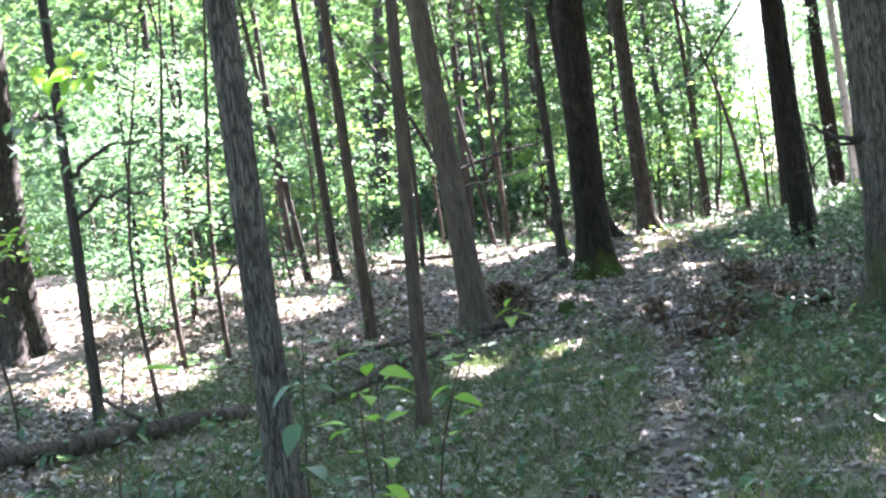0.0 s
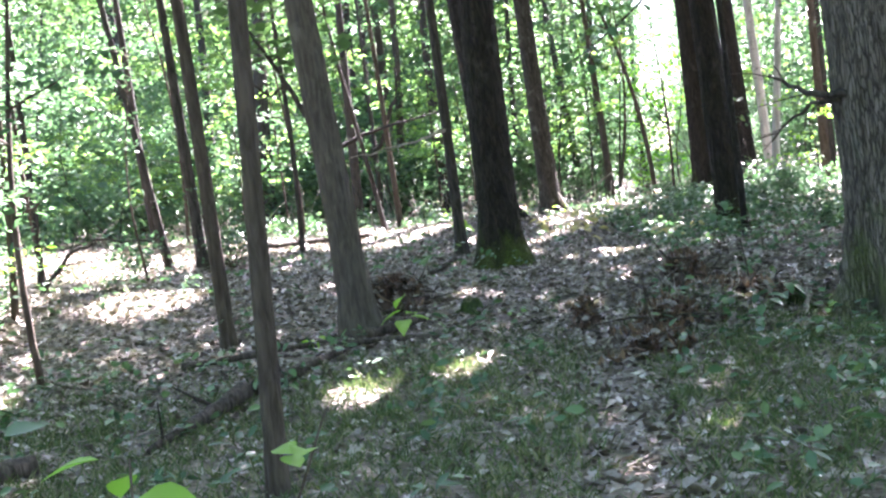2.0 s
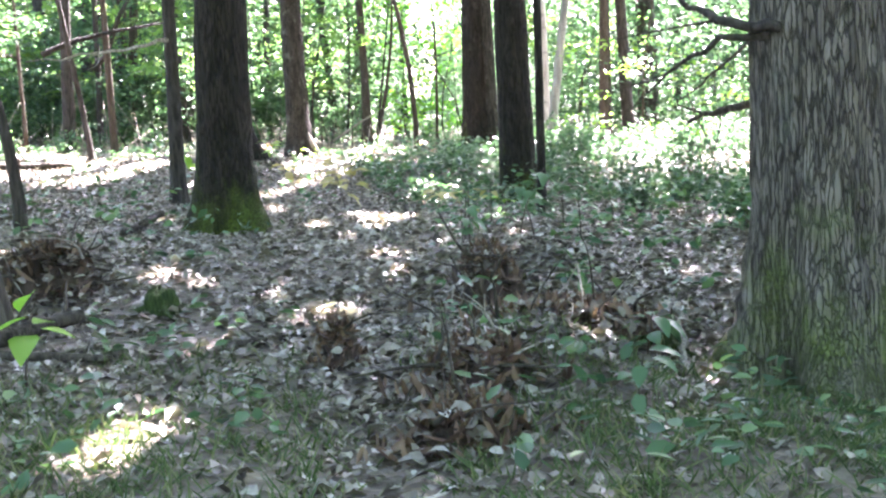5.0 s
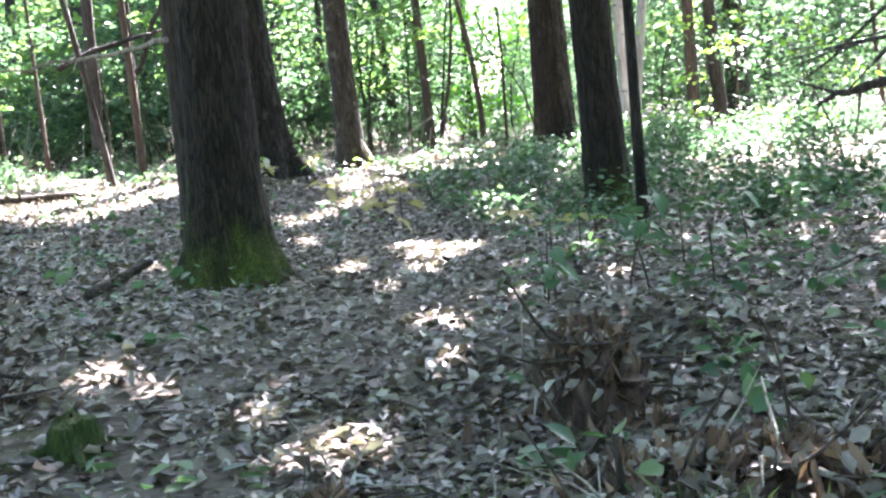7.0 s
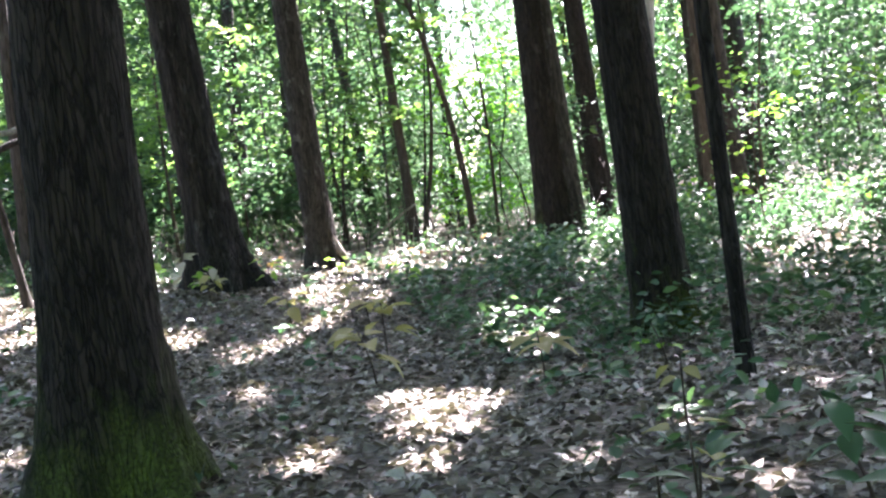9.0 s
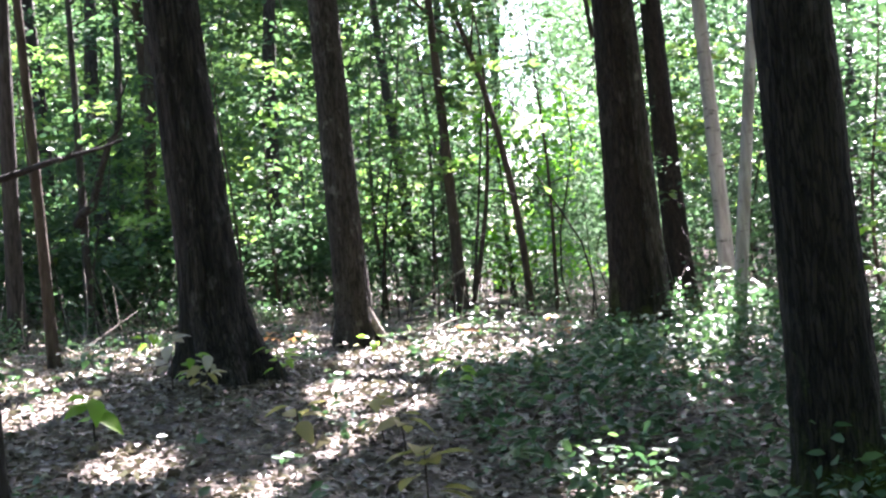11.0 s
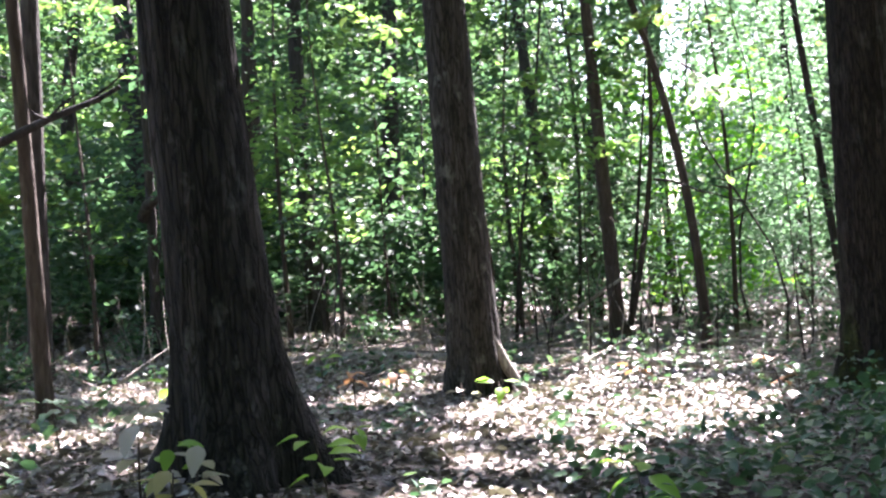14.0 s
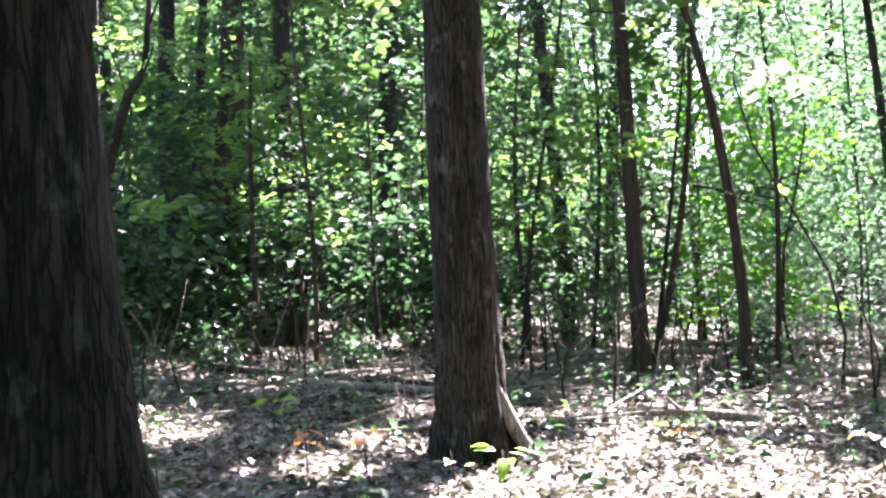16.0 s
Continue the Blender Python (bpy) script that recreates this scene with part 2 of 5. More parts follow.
def leaves(centre, along, normal, length, width, fold=0.15, broad=False):
    """Leaf blades at the given places; along: from stalk to tip. Broad ones have six corners and a folded midrib."""
    n = len(centre)
    along = unit(along)
    side = unit(np.cross(normal, along))
    up = np.cross(along, side)
    L, W = np.broadcast_to(length, n)[:, None], np.broadcast_to(width, n)[:, None]
    b, t = centre - along * L / 2, centre + along * L / 2
    lift = up * W * np.broadcast_to(fold, n)[:, None]
    if broad:
        l1, r1 = b + along * L * 0.3 + side * W / 2 + lift, b + along * L * 0.3 - side * W / 2 + lift
        l2, r2 = b + along * L * 0.68 + side * W * 0.4 + lift, b + along * L * 0.68 - side * W * 0.4 + lift
        v = np.stack([b, l1, l2, t, r2, r1], 1).reshape(-1, 3)
        k = np.arange(n)[:, None] * 6
        return v, np.concatenate([k + [0, 3, 2, 1], k + [0, 5, 4, 3]])
    m = b + along * L * 0.45
    v = np.stack([b, m + side * W / 2 + lift, t, m - side * W / 2 + lift], 1).reshape(-1, 3)
    return v, np.arange(n)[:, None] * 4 + [0, 3, 2, 1]


def joined(pieces):
    """Several (verts, faces) as one."""
    vs, fs, k = [], [], 0
    for v, f in pieces:
        vs.append(v)
        fs.append(np.asarray(f) + k)
        k += len(v)
    return np.concatenate(vs), fs


def tube(points, radii, seg=8, wobble=0.0, seed=0):
    """A tapering round stem along points."""
    p, r = np.asarray(points, float), np.asarray(radii, float)
    n = len(p)
    d = unit(np.gradient(p, axis=0))
    ref = np.where(np.abs(d[:, 2:]) > 0.9, [[1.0, 0, 0]], [[0, 0, 1.0]])
    s = unit(np.cross(ref, d))
    u = np.cross(d, s)
    a = np.arange(seg) * 2 * np.pi / seg
    g = np.random.default_rng(seed)
    rr = r[:, None] * (1 + wobble * g.normal(0, 1, (n, seg)))
    v = p[:, None] + rr[..., None] * (np.cos(a)[None, :, None] * s[:, None] + np.sin(a)[None, :, None] * u[:, None])
    v = np.concatenate([v.reshape(-1, 3), p[:1], p[-1:]])
    i, j = np.meshgrid(np.arange(n - 1), np.arange(seg), indexing="ij")
    q = np.stack([i * seg + j, i * seg + (j + 1) % seg, (i + 1) * seg + (j + 1) % seg, (i + 1) * seg + j], -1).reshape(-1, 4)
    k = np.arange(seg)
    low = np.stack([np.full(seg, n * seg), (k + 1) % seg, k], -1)
    top = np.stack([np.full(seg, n * seg + 1), (n - 1) * seg + k, (n - 1) * seg + (k + 1) % seg], -1)
    return v, [q, low, top]


def tubes(list_of):
    vs, fs, k = [], [], 0
    for v, f in list_of:
        vs.append(v)
        fs += [x + k for x in f]
        k += len(v)
    return np.concatenate(vs), fs


# ---- ground ----
KNOT_Y = [-20, 0, 5, 11, 16, 20, 24, 28, 34, 45, 60, 120, 900]
KNOT_Z = [-0.1, 0.1, 0.22, 0.48, 0.94, 0.84, 1.26, 1.36, 1.44, 1.85, 2.5, 4.0, 4.5]


def ground(x, y, rough=True):
    x, y = np.asarray(x, float), np.asarray(y, float)
    z = np.mean([np.interp(y + d, KNOT_Y, KNOT_Z) for d in (-1.6, -0.8, 0, 0.8, 1.6)], axis=0)
    far = np.clip((y - 23) / 3, 0, 1)
    z = z - np.clip((y - 13) / 4, 0, 1) * (0.06 * np.clip(x - 3, -9, 0) + 0.06 * (1 - far) * np.clip(x - 3, 0, 2) + 0.07 * far * np.clip(x - 3.5, 0, 6))
    z = z + 0.08 * np.clip(-1.2 - x, 0, 3) * np.clip((y - 4) / 3, 0, 1) * np.clip((14 - y) / 3, 0, 1)
    z = z + 0.14 * np.exp(-((x - 2.6) ** 2 + (y - 24.6) ** 2) / 2.5)
    z = z - 0.1 * np.exp(-((x - 2.0) ** 2 + (y - 16.9) ** 2) / 1.5) - 0.16 * np.exp(-((x - 4.3) ** 2 + (y - 11.2) ** 2) / 0.9)
    z = z + 0.22 * np.exp(-((x - 2.75) ** 2 + (y - 11.5) ** 2) / 0.25) + 0.2 * np.exp(-((x - 3.4) ** 2 / 0.5 + (y - 13.7) ** 2 / 0.18))
    if rough:
        z = z + 0.025 * np.sin(1.7 * x + 0.6 * y) * np.sin(1.3 * y - 0.8 * x) + 0.012 * np.sin(5.1 * x + 2.0 * y) * np.sin(4.3 * y)
    return z if z.ndim else float(z)


def ground_sheet():
    xs = np.concatenate([[-900, -400, -200, -100, -60, -40, -28], np.arange(-20, -8, 0.6), np.arange(-8, 13, 0.14), np.arange(13, 26, 0.6), [28, 40, 60, 100, 200, 400, 900]])
    ys = np.concatenate([[-900, -300, -100, -40, -20], np.arange(-12, 2, 0.6), np.arange(2, 36, 0.14), np.arange(36, 60, 0.6), [64, 75, 90, 120, 200, 400, 900]])
    X, Y = np.meshgrid(xs, ys, indexing="ij")
    v = np.stack([X, Y, ground(X, Y)], -1).reshape(-1, 3)
    i, j = np.meshgrid(np.arange(len(xs) - 1), np.arange(len(ys) - 1), indexing="ij")
    k = len(ys)
    q = np.stack([i * k + j, (i + 1) * k + j, (i + 1) * k + j + 1, i * k + j + 1], -1).reshape(-1, 4)
    ob = new("ground", sheet_mesh("ground", v, [q], SOIL, True))
    return tagged(ob, "brown forest floor of soil and old leaves, rising gently", "ground", kind="structure")


ground_sheet()

# Openings in the canopy: (x, y, radius) of the sunlit places on the ground
GAPS = [(0.1, 10.7, 0.02), (0.8, 10.83, -0.1), (0.95, 11.1, -0.13), (0.88, 9.8, -0.17), (2.08, 8.3, -0.02), (1.3, 7.85, -0.16), (2.1, 12.95, -0.08), (1.4, 13.8, -0.12),
        (1.22, 14.2, -0.1), (1.85, 13.4, -0.14), (1.4, 12.6, -0.16), (1.0, 13.6, -0.19), (1.6, 14.5, -0.19), (0.8, 15.1, -0.18), (2.2, 14.1, -0.2), (2.64, 13.66, -0.14), (2.72, 16.95, -0.1), (2.83, 14.7, -0.1), (3.62, 18.2, 0.14), (3.42, 17.4, 0.0), (3.2, 16.6, -0.1),
        (2.86, 15.92, -0.12), (3.41, 15.26, -0.17), (4.1, 15.43, -0.14), (4.24, 16.36, -0.15), (3.67, 16.08, -0.14), (2.66, 18.8, -0.13), (2.81, 17.7, -0.15), (3.0, 21.3, 0.2),
        (4.88, 20.7, 0.08), (4.72, 18.5, -0.1), (3.56, 22.4, 0.05), (4.0, 23.8, 0.28), (4.33, 24.1, 0.05), (1.29, 23.7, 0.5), (0.6, 23.3, 0.8), (0.94, 24.7, 0.5), (2.3, 22.2, 0.05), (1.44, 18.07, -0.1),
        (2.1, 23.6, -0.1), (1.55, 26.7, 0.15), (1.5, 29.8, 0.1), (3.78, 23.05, 0.0), (6.9, 23.7, 0.0), (6.22, 22.6, -0.05), (7.3, 24.9, 0.2), (4.22, 25.13, 0.0), (4.17, 26.1, -0.05), (4.8, 26.35, 0.15), (4.85, 25.4, 0.05), (5.5, 27.65, 1.0), (5.8, 28.4, 0.9), (6.4, 28.0, 0.75), (6.65, 29.7, 0.25), (4.74, 28.13, 0.2),
        (4.1, 29.77, 0.12), (3.7, 28.7, 0.08), (2.41, 31.5, 0.2), (1.86, 30.2, 0.4), (2.52, 30.35, 0.2), (2.1, 28.0, 0.12), (0.9, 26.0, 0.3), (5.96, 30.6, 0.1), (6.87, 24.3, 0.1), (7.99, 31.57, 0.1), (10.8, 37.4, 2.2),
        (9.5, 38.4, 1.6), (9.0, 36.4, 1.5), (8.0, 35.4, 0.9), (6.1, 37.3, 0.4), (-3.4, 22.1, 1.0), (-3.3, 11.6, 0.6), (-2.1, 15.9, 0.4), (8.0, 21.8, 0.3), (9.9, 25.0, 1.0), (11.5, 26.0, 2.0), (8.8, 25.8, 0.8), (10.2, 22.0, 0.6),
        (-4.85, 13.6, 1.3), (-6.0, 15.0, 1.5), (-3.4, 18.0, 0.5), (-1.5, 24.0, 1.0), (-7.0, 24.0, 3.0), (0.0, 27.5, 0.6), (-1.0, 28.0, 1.2), (-2.5, 31.0, 1.8), (12.5, 42.0, 4.0)]
_g = np.random.default_rng(77)
GAPS += [(_g.uniform(-4, 9), _g.uniform(13, 36), _g.uniform(-0.21, -0.08)) for _ in range(45)]


def landing(v):
    """Where the shadow of each point falls on the ground."""
    drop = (v[:, 2] - 1.0) / SUN.z
    drop = (v[:, 2] - ground(v[:, 0] - SUN.x * drop, v[:, 1] - SUN.y * drop, False)) / SUN.z
    return v[:, 0] - SUN.x * drop, v[:, 1] - SUN.y * drop


def shades(v):
    """True for points whose shadow falls outside the openings, and outside the thin places of the canopy at the sides and the back."""
    gx, gy = landing(v)
    keep = np.ones(len(v), bool)
    for x, y, r in GAPS:
        keep &= (gx - x) ** 2 + (gy - y) ** 2 / 2.0 > (r + 0.26) ** 2
    open_ = np.sin(gx * 0.9 + 1.3 * np.sin(gy * 0.31)) * np.sin(gy * 0.55 + 0.7 * np.sin(gx * 0.4)) + 0.35 * np.sin(gx * 2.3 + gy * 1.7)
    back = (gy > 31) | (gx < -3.2) & (gy > 11) | (gx > 8) & (gy > 18)
    return keep & ~(back & (open_ > np.where(gx > 6, -0.2, np.where(gy > 31, 0.3, 0.15))))


# ---- trees ----
def trunk_mesh(dia, height, bend, lean, seed, near, flare, roots, bow=0.0):
    """Trunk with furrows, flared foot and a few limbs; lean: shift per metre in x and y."""
    g = np.random.default_rng(seed)
    seg = 40 if near else 14
    hs = np.concatenate([np.linspace(-0.25, 0.9, 14 if near else 5), np.linspace(1.0, height, 46 if near else 16)])
    ph = g.uniform(0, 6.28, 4)
    cx = lean[0] * hs + bow * np.clip(hs, 0, 7) ** 2 + bend * (np.sin(hs * 0.55 + ph[0]) - math.sin(ph[0])) * 0.5
    cy = lean[1] * hs + bend * (np.sin(hs * 0.47 + ph[1]) - math.sin(ph[1])) * 0.5
    r = dia / 2 * np.clip(1.06 - 0.75 * hs / height, 0.08, 2)
    a = np.arange(seg) * 2 * np.pi / seg
    low = np.exp(-np.clip(hs, -0.1, 9) / (0.16 + dia * 0.35))
    lobes = 1 + flare * low[:, None] * (1.0 + 0.8 * np.cos(roots * a + ph[2])[None] + 0.4 * np.cos((roots + 2) * a + ph[3])[None])
    rr = r[:, None] * lobes * (1 + 0.02 * g.normal(0, 1, (len(hs), seg)))
    if near:
        rr = rr * (1 + 0.025 * np.sin(17 * a + 3 * np.sin(hs * 2.3)[:, None]))
    v = np.stack([cx[:, None] + rr * np.cos(a), cy[:, None] + rr * np.sin(a), np.broadcast_to(hs[:, None], rr.shape)], -1).reshape(-1, 3)
    i, j = np.meshgrid(np.arange(len(hs) - 1), np.arange(seg), indexing="ij")
    q = np.stack([i * seg + j, i * seg + (j + 1) % seg, (i + 1) * seg + (j + 1) % seg, (i + 1) * seg + j], -1).reshape(-1, 4)
    made = [(v, [q])]
    tips = []
    for _ in range(9 if dia > 0.16 else 5):
        h0 = g.uniform(0.5, 0.95) * height
        c = np.array([np.interp(h0, hs, cx), np.interp(h0, hs, cy), h0])
        az, ln = g.uniform(0, 6.28), g.uniform(0.16, 0.3) * height * (1.25 - h0 / height)
        s = np.linspace(0, 1, 7)[:, None]
        pts = c + s * ln * np.array([math.cos(az), math.sin(az), 0.5]) + s ** 2 * np.array([0, 0, 0.25 * ln]) + g.normal(0, 0.04, (7, 3)) * s * ln * 0.4
        made.append(tube(pts, np.interp(h0, hs, r) * 0.5 * (1 - 0.85 * s[:, 0]), 6))
        tips += [pts[3], pts[4], pts[5], pts[6]]
    tips.append(np.array([cx[-1], cy[-1], height]))
    return tubes(made), np.array(tips)


def crown_mesh(tips, base, count, spread, g, size=0.17):
    """Sprays of leaves round the ends of the limbs, with gaps between them."""
    hub = tips[g.integers(0, len(tips), count // 14)] + g.normal(0, spread, (count // 14, 3)) * [1, 1, 0.55]
    c = np.repeat(hub, 14, 0) + g.normal(0, 0.28, (len(hub) * 14, 3)) * [1, 1, 0.45]
    c = c[shades(c + base)]
    al = g.normal(0, 1, (len(c), 3)) * [1, 1, 0.35]
    nm = g.normal(0, 0.45, (len(c), 3)) + [0, 0, 1]
    ln = size * g.uniform(0.7, 1.4, len(c))
    v, f = leaves(c, al, nm, ln, ln * 0.62)
    return v, [f]


def tree(x, y, dia, height, bark_mat, label, lean=(0, 0), bend=0.1, near=False, flare=0.35, roots=5, leaf_count=3000, seed=None, group="trees of the wood", bow=0.0):
    seed = int(abs(x * 131 + y * 977)) if seed is None else seed
    g = np.random.default_rng(seed)
    t = thing("tree", x, y, label, "tree", group)
    (v, f), tips = trunk_mesh(dia, height, bend, lean, seed, near, flare, roots, bow)
    part("trunk", sheet_mesh("trunk", v, f, bark_mat, True), t)
    base = np.array([x, y, t.location.z])
    cv, cf = crown_mesh(tips, base, leaf_count, 0.09 * height, g)
    if len(cv):
        part("crown", sheet_mesh("crown", cv, cf, LEAF_CANOPY), t, "green leafy crown")
    return t


def lean_of(angle):
    return math.tan(radians(angle))


TREES = [
    # x, y, diameter, height, bark, lean in degrees to +x, near, flare, label
    (-2.95, 9.6, 0.09, 9, BARK_DARK, 0.3, 1, 0.2, "thin dark young tree among sunlit leaves"),
    (-0.89, 5.5, 0.154, 11, BARK_GREY, 0.5, 1, 0.25, "slim tree with finely ridged grey bark"),
    (0.17, 13.15, 0.27, 14, BARK_SMOOTH, -2.7, 1, 0.35, "smooth grey tree beside fallen branches"),
    (-2.09, 21.6, 0.17, 9, BARK_DARK, -1.5, 1, 0.2, "dark young tree in the back of the wood"),
    (-2.6, 21.6, 0.125, 8, BARK_DARK, -6, 1, 0.2, "thin leaning dark young tree"),
    (1.77, 20.2, 0.155, 11, BARK_DARK, 0.6, 1, 0.3, "thin dark tree behind a mossy oak"),
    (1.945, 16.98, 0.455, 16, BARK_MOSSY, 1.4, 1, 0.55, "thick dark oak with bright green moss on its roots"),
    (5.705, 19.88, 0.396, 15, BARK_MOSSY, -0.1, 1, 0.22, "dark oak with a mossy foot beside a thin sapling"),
    (2.96, 24.78, 0.475, 17, BARK_BLACK, -2.6, 1, 0.55, "thick oak with shade-darkened bark, broad roots and pale leaves at its foot"),
    (4.655, 29.07, 0.408, 16, BARK_OAK, -0.8, 1, 0.32, "brown oak with one long pale root"),
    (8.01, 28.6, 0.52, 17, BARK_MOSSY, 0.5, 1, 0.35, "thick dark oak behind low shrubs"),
    (8.27, 28.42, 0.26, 16, BARK_OAK, -1.6, 1, 0.3, "slimmer brown oak growing close against a darker one"),
    (10.5, 33.0, 0.4, 16, BARK_MOSSY, -0.6, 1, 0.3, "brown oak standing behind a darker one"),
    (10.15, 30.5, 0.225, 13, BARK_BIRCH, -0.8, 1, 0.15, "white birch with peeling bark"),
    (9.95, 29.9, 0.18, 13, BARK_BIRCH, 8.4, 1, 0.15, "white birch leaning outward"),
    (19.1, 42.0, 0.27, 13, BARK_DARK, 3.1, 0, 0.2, "distant dark tree in the shaded wood"),
    (7.45, 35.5, 0.205, 10, BARK_BROWN, -1.5, 1, 0.25, "thin brown forked young tree"),
    (11.7, 31.05, 0.208, 12, BARK_BROWN, 1.6, 1, 0.2, "thin brown young tree among bushes"),
    (4.2, 11.25, 0.66, 17, BARK_STOUT, -0.4, 1, 0.5, "stout oak with furrowed bark and mossy roots by the path"),
    (1.29, 28.1, 0.122, 9, BARK_BROWN, -1.0, 1, 0.25, "thin brown tree with a broken dead branch"),
    (1.16, 35.3, 0.142, 10, BARK_DARK, 1.2, 1, 0.2, "thin dark young tree"),
    (-5.36, 14.7, 0.5, 15, BARK_OAK, 1.5, 1, 0.4, "thick dark oak at the sunny edge"),
    (1.03, 43.7, 0.365, 15, BARK_DARK, 1.6, 0, 0.25, "distant dark tree in the shaded wood"), (-0.3, 43.8, 0.45, 15, BARK_DARK, 0.6, 0, 0.25, "thick dark tree far back in the wood"),
    (4.9, 43.0, 0.4, 15, BARK_DARK, 3, 0, 0.25, "distant dark tree in the shaded wood"), (1.9, 45.5, 0.34, 14, BARK_BROWN, 2, 0, 0.25, "distant brown tree in the shaded wood"),
    (10.6, 45.0, 0.3, 14, BARK_DARK, 2, 0, 0.25, "distant dark tree in the shaded wood"), (13.2, 43.0, 0.2, 12, BARK_DARK, 2, 0, 0.25, "thin dark tree far back in the wood"),
    (8.5, 41.5, 0.226, 14, BARK_DARK, 1.3, 0, 0.25, "distant dark tree in the shaded wood"), (1.33, 44.6, 0.227, 14, BARK_DARK, 1.8, 0, 0.25, "distant dark tree in the shaded wood"),
    (2.05, 40.3, 0.265, 14, BARK_BROWN, 2.5, 0, 0.25, "distant brown tree in the shaded wood"), (-1.9, 36.8, 0.46, 15, BARK_DARK, 4, 0, 0.25, "distant dark tree in the shaded wood"),
    (15.3, 36.4, 0.56, 16, BARK_DARK, 0, 0, 0.25, "thick dark tree far back in the wood"),
]
TREES += [
    (3.3, 39.0, 0.3, 14, BARK_DARK, 1, 0, 0.2, "dark tree in the shaded back of the wood"), (7.7, 41.0, 0.26, 13, BARK_DARK, -2, 0, 0.2, "dark tree in the shaded back of the wood"),
    (9.6, 40.0, 0.14, 11, BARK_DARK, 4, 0, 0.2, "thin dark tree in the shaded wood"), (6.4, 44.5, 0.22, 13, BARK_DARK, 2, 0, 0.2, "dark tree in the shaded back of the wood"),
    (-3.4, 26.0, 0.16, 11, BARK_DARK, -3, 0, 0.2, "thin dark tree in sunlit leaves"), (-4.2, 20.2, 0.1, 9, BARK_DARK, 5, 0, 0.2, "thin crooked dark tree"), (-5.6, 24.5, 0.2, 12, BARK_DARK, 0, 0, 0.2, "dark tree behind sunlit young leaves"),
    (-0.6, 22.6, 0.09, 8, BARK_DARK, 4, 0, 0.2, "thin crooked dark sapling trunk"), (0.9, 26.0, 0.09, 8, BARK_DARK, -4, 0, 0.2, "thin crooked dark sapling trunk"), (12.8, 33.45, 0.268, 14, BARK_DARK, 3.8, 0, 0.2, "dark tree behind white birches"),
    (12.3, 31.05, 0.27, 13, BARK_DARK, 1, 0, 0.2, "dark tree among sunlit shrubs"), (12.0, 37.5, 0.16, 12, BARK_DARK, -3, 0, 0.2, "thin dark tree behind birches"),
]
for x, y, d, h, b, a, near, fl, label in TREES:
    tree(x, y, d, h, b, label, (lean_of(a), 0), 0.03 if near else 0.16 if d > 0.14 else 0.3, bool(near), fl, 4 + int(d * 9) % 4, 5200 if d > 0.3 else 2600 if d > 0.15 else 1400)

tree(-1.0, 13.3, 0.128, 10, BARK_BROWN, "thin brown young tree with a dark foot", (-0.006, 0), 0.02, True, 0.25, 4, 1200, bow=-0.002)
tree(-0.34, 8.28, 0.1, 9, BARK_BROWN, "thin brown sapling trunk beside the path", (0.063, 0), 0.02, True, 0.15, 4, 1200)
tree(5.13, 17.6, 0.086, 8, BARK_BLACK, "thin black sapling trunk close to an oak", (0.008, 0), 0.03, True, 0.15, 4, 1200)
tree(0.26, 16.6, 0.1, 3.6, BARK_DARK, "thin dark sapling bowed over to one side", (0.0, 0), 0.02, True, 0.15, 4, 300, bow=-0.1)
tree(-3.9, 15.2, 0.06, 4.2, BARK_DARK, "thin stem of a young pine", (0.02, 0), 0.08, True, 0.1, 4, 300)
tree(8.35, 34.4, 0.13, 9, BARK_BROWN, "thin crooked young tree bowed to one side", (0.025, 0), 0.04, True, 0.15, 4, 1200, bow=-0.036)
tree(7.57, 35.6, 0.095, 5.4, BARK_BROWN, "thin forked stem leaning away from its tree", (0.3, 0), 0.05, True, 0.1, 4, 700, bow=-0.036)
tree(7.66, 35.8, 0.06, 4.3, BARK_DARK, "thin dark stem rising beside a forked tree", (0.16, 0), 0.1, True, 0.1, 4, 300)
tree(10.4, 34.6, 0.11, 11, BARK_DARK, "thin dark tree leaning over the brush", (-0.085, 0), 0.03, True, 0.15, 4, 900, bow=-0.002)
tree(0.51, 31.5, 0.23, 11, BARK_DARK, "dark tree behind a pale bare branch", (0.037, 0), 0.03, True, 0.2, 5, 1600)


# ---- the rest of the wood ----
def far_woods():
    g = np.random.default_rng(11)
    stems = []
    n = 0
    while n < 150:
        x, y = g.uniform(-38, 48), g.uniform(-26, 78)
        if -8 < x < 13 and -9 < y < 36 or (y < 44 and -3 < x < 14 and y > 0):
            continue
        n += 1
        h, r = g.uniform(10, 16), g.choice([0.04, 0.06, 0.1, 0.18]) * g.uniform(0.8, 1.2)
        s = np.linspace(0, 1, 14)[:, None]
        top = np.array([g.normal(0, 1.1), g.normal(0, 0.8), h])
        wave = np.sin(s * g.uniform(4, 11) + n) * [g.normal(0, 0.25), g.normal(0, 0.25), 0]
        p = np.array([x, y, ground(x, y) - 0.2]) + s * top + wave
        stems.append(tube(p, r * (1.1 - 0.75 * s[:, 0]), 7))
        for _ in range(3):
            k = int(g.integers(2, 11))
            az, ln = g.uniform(0, 6.28), g.uniform(0.6, 2.2)
            q = np.linspace(0, 1, 5)[:, None]
            stems.append(tube(p[k] + q * ln * [math.cos(az), math.sin(az), 0.5] + g.normal(0, 0.05, (5, 3)) * q, r * 0.35 * (1 - 0.8 * q[:, 0]), 5))
    v, f = tubes(stems)
    tagged(new("far_tree_trunks", sheet_mesh("far_tree_trunks", v, f, BARK_DARK, True)), "dark trunks of the distant wood", "woods", kind="stuff")


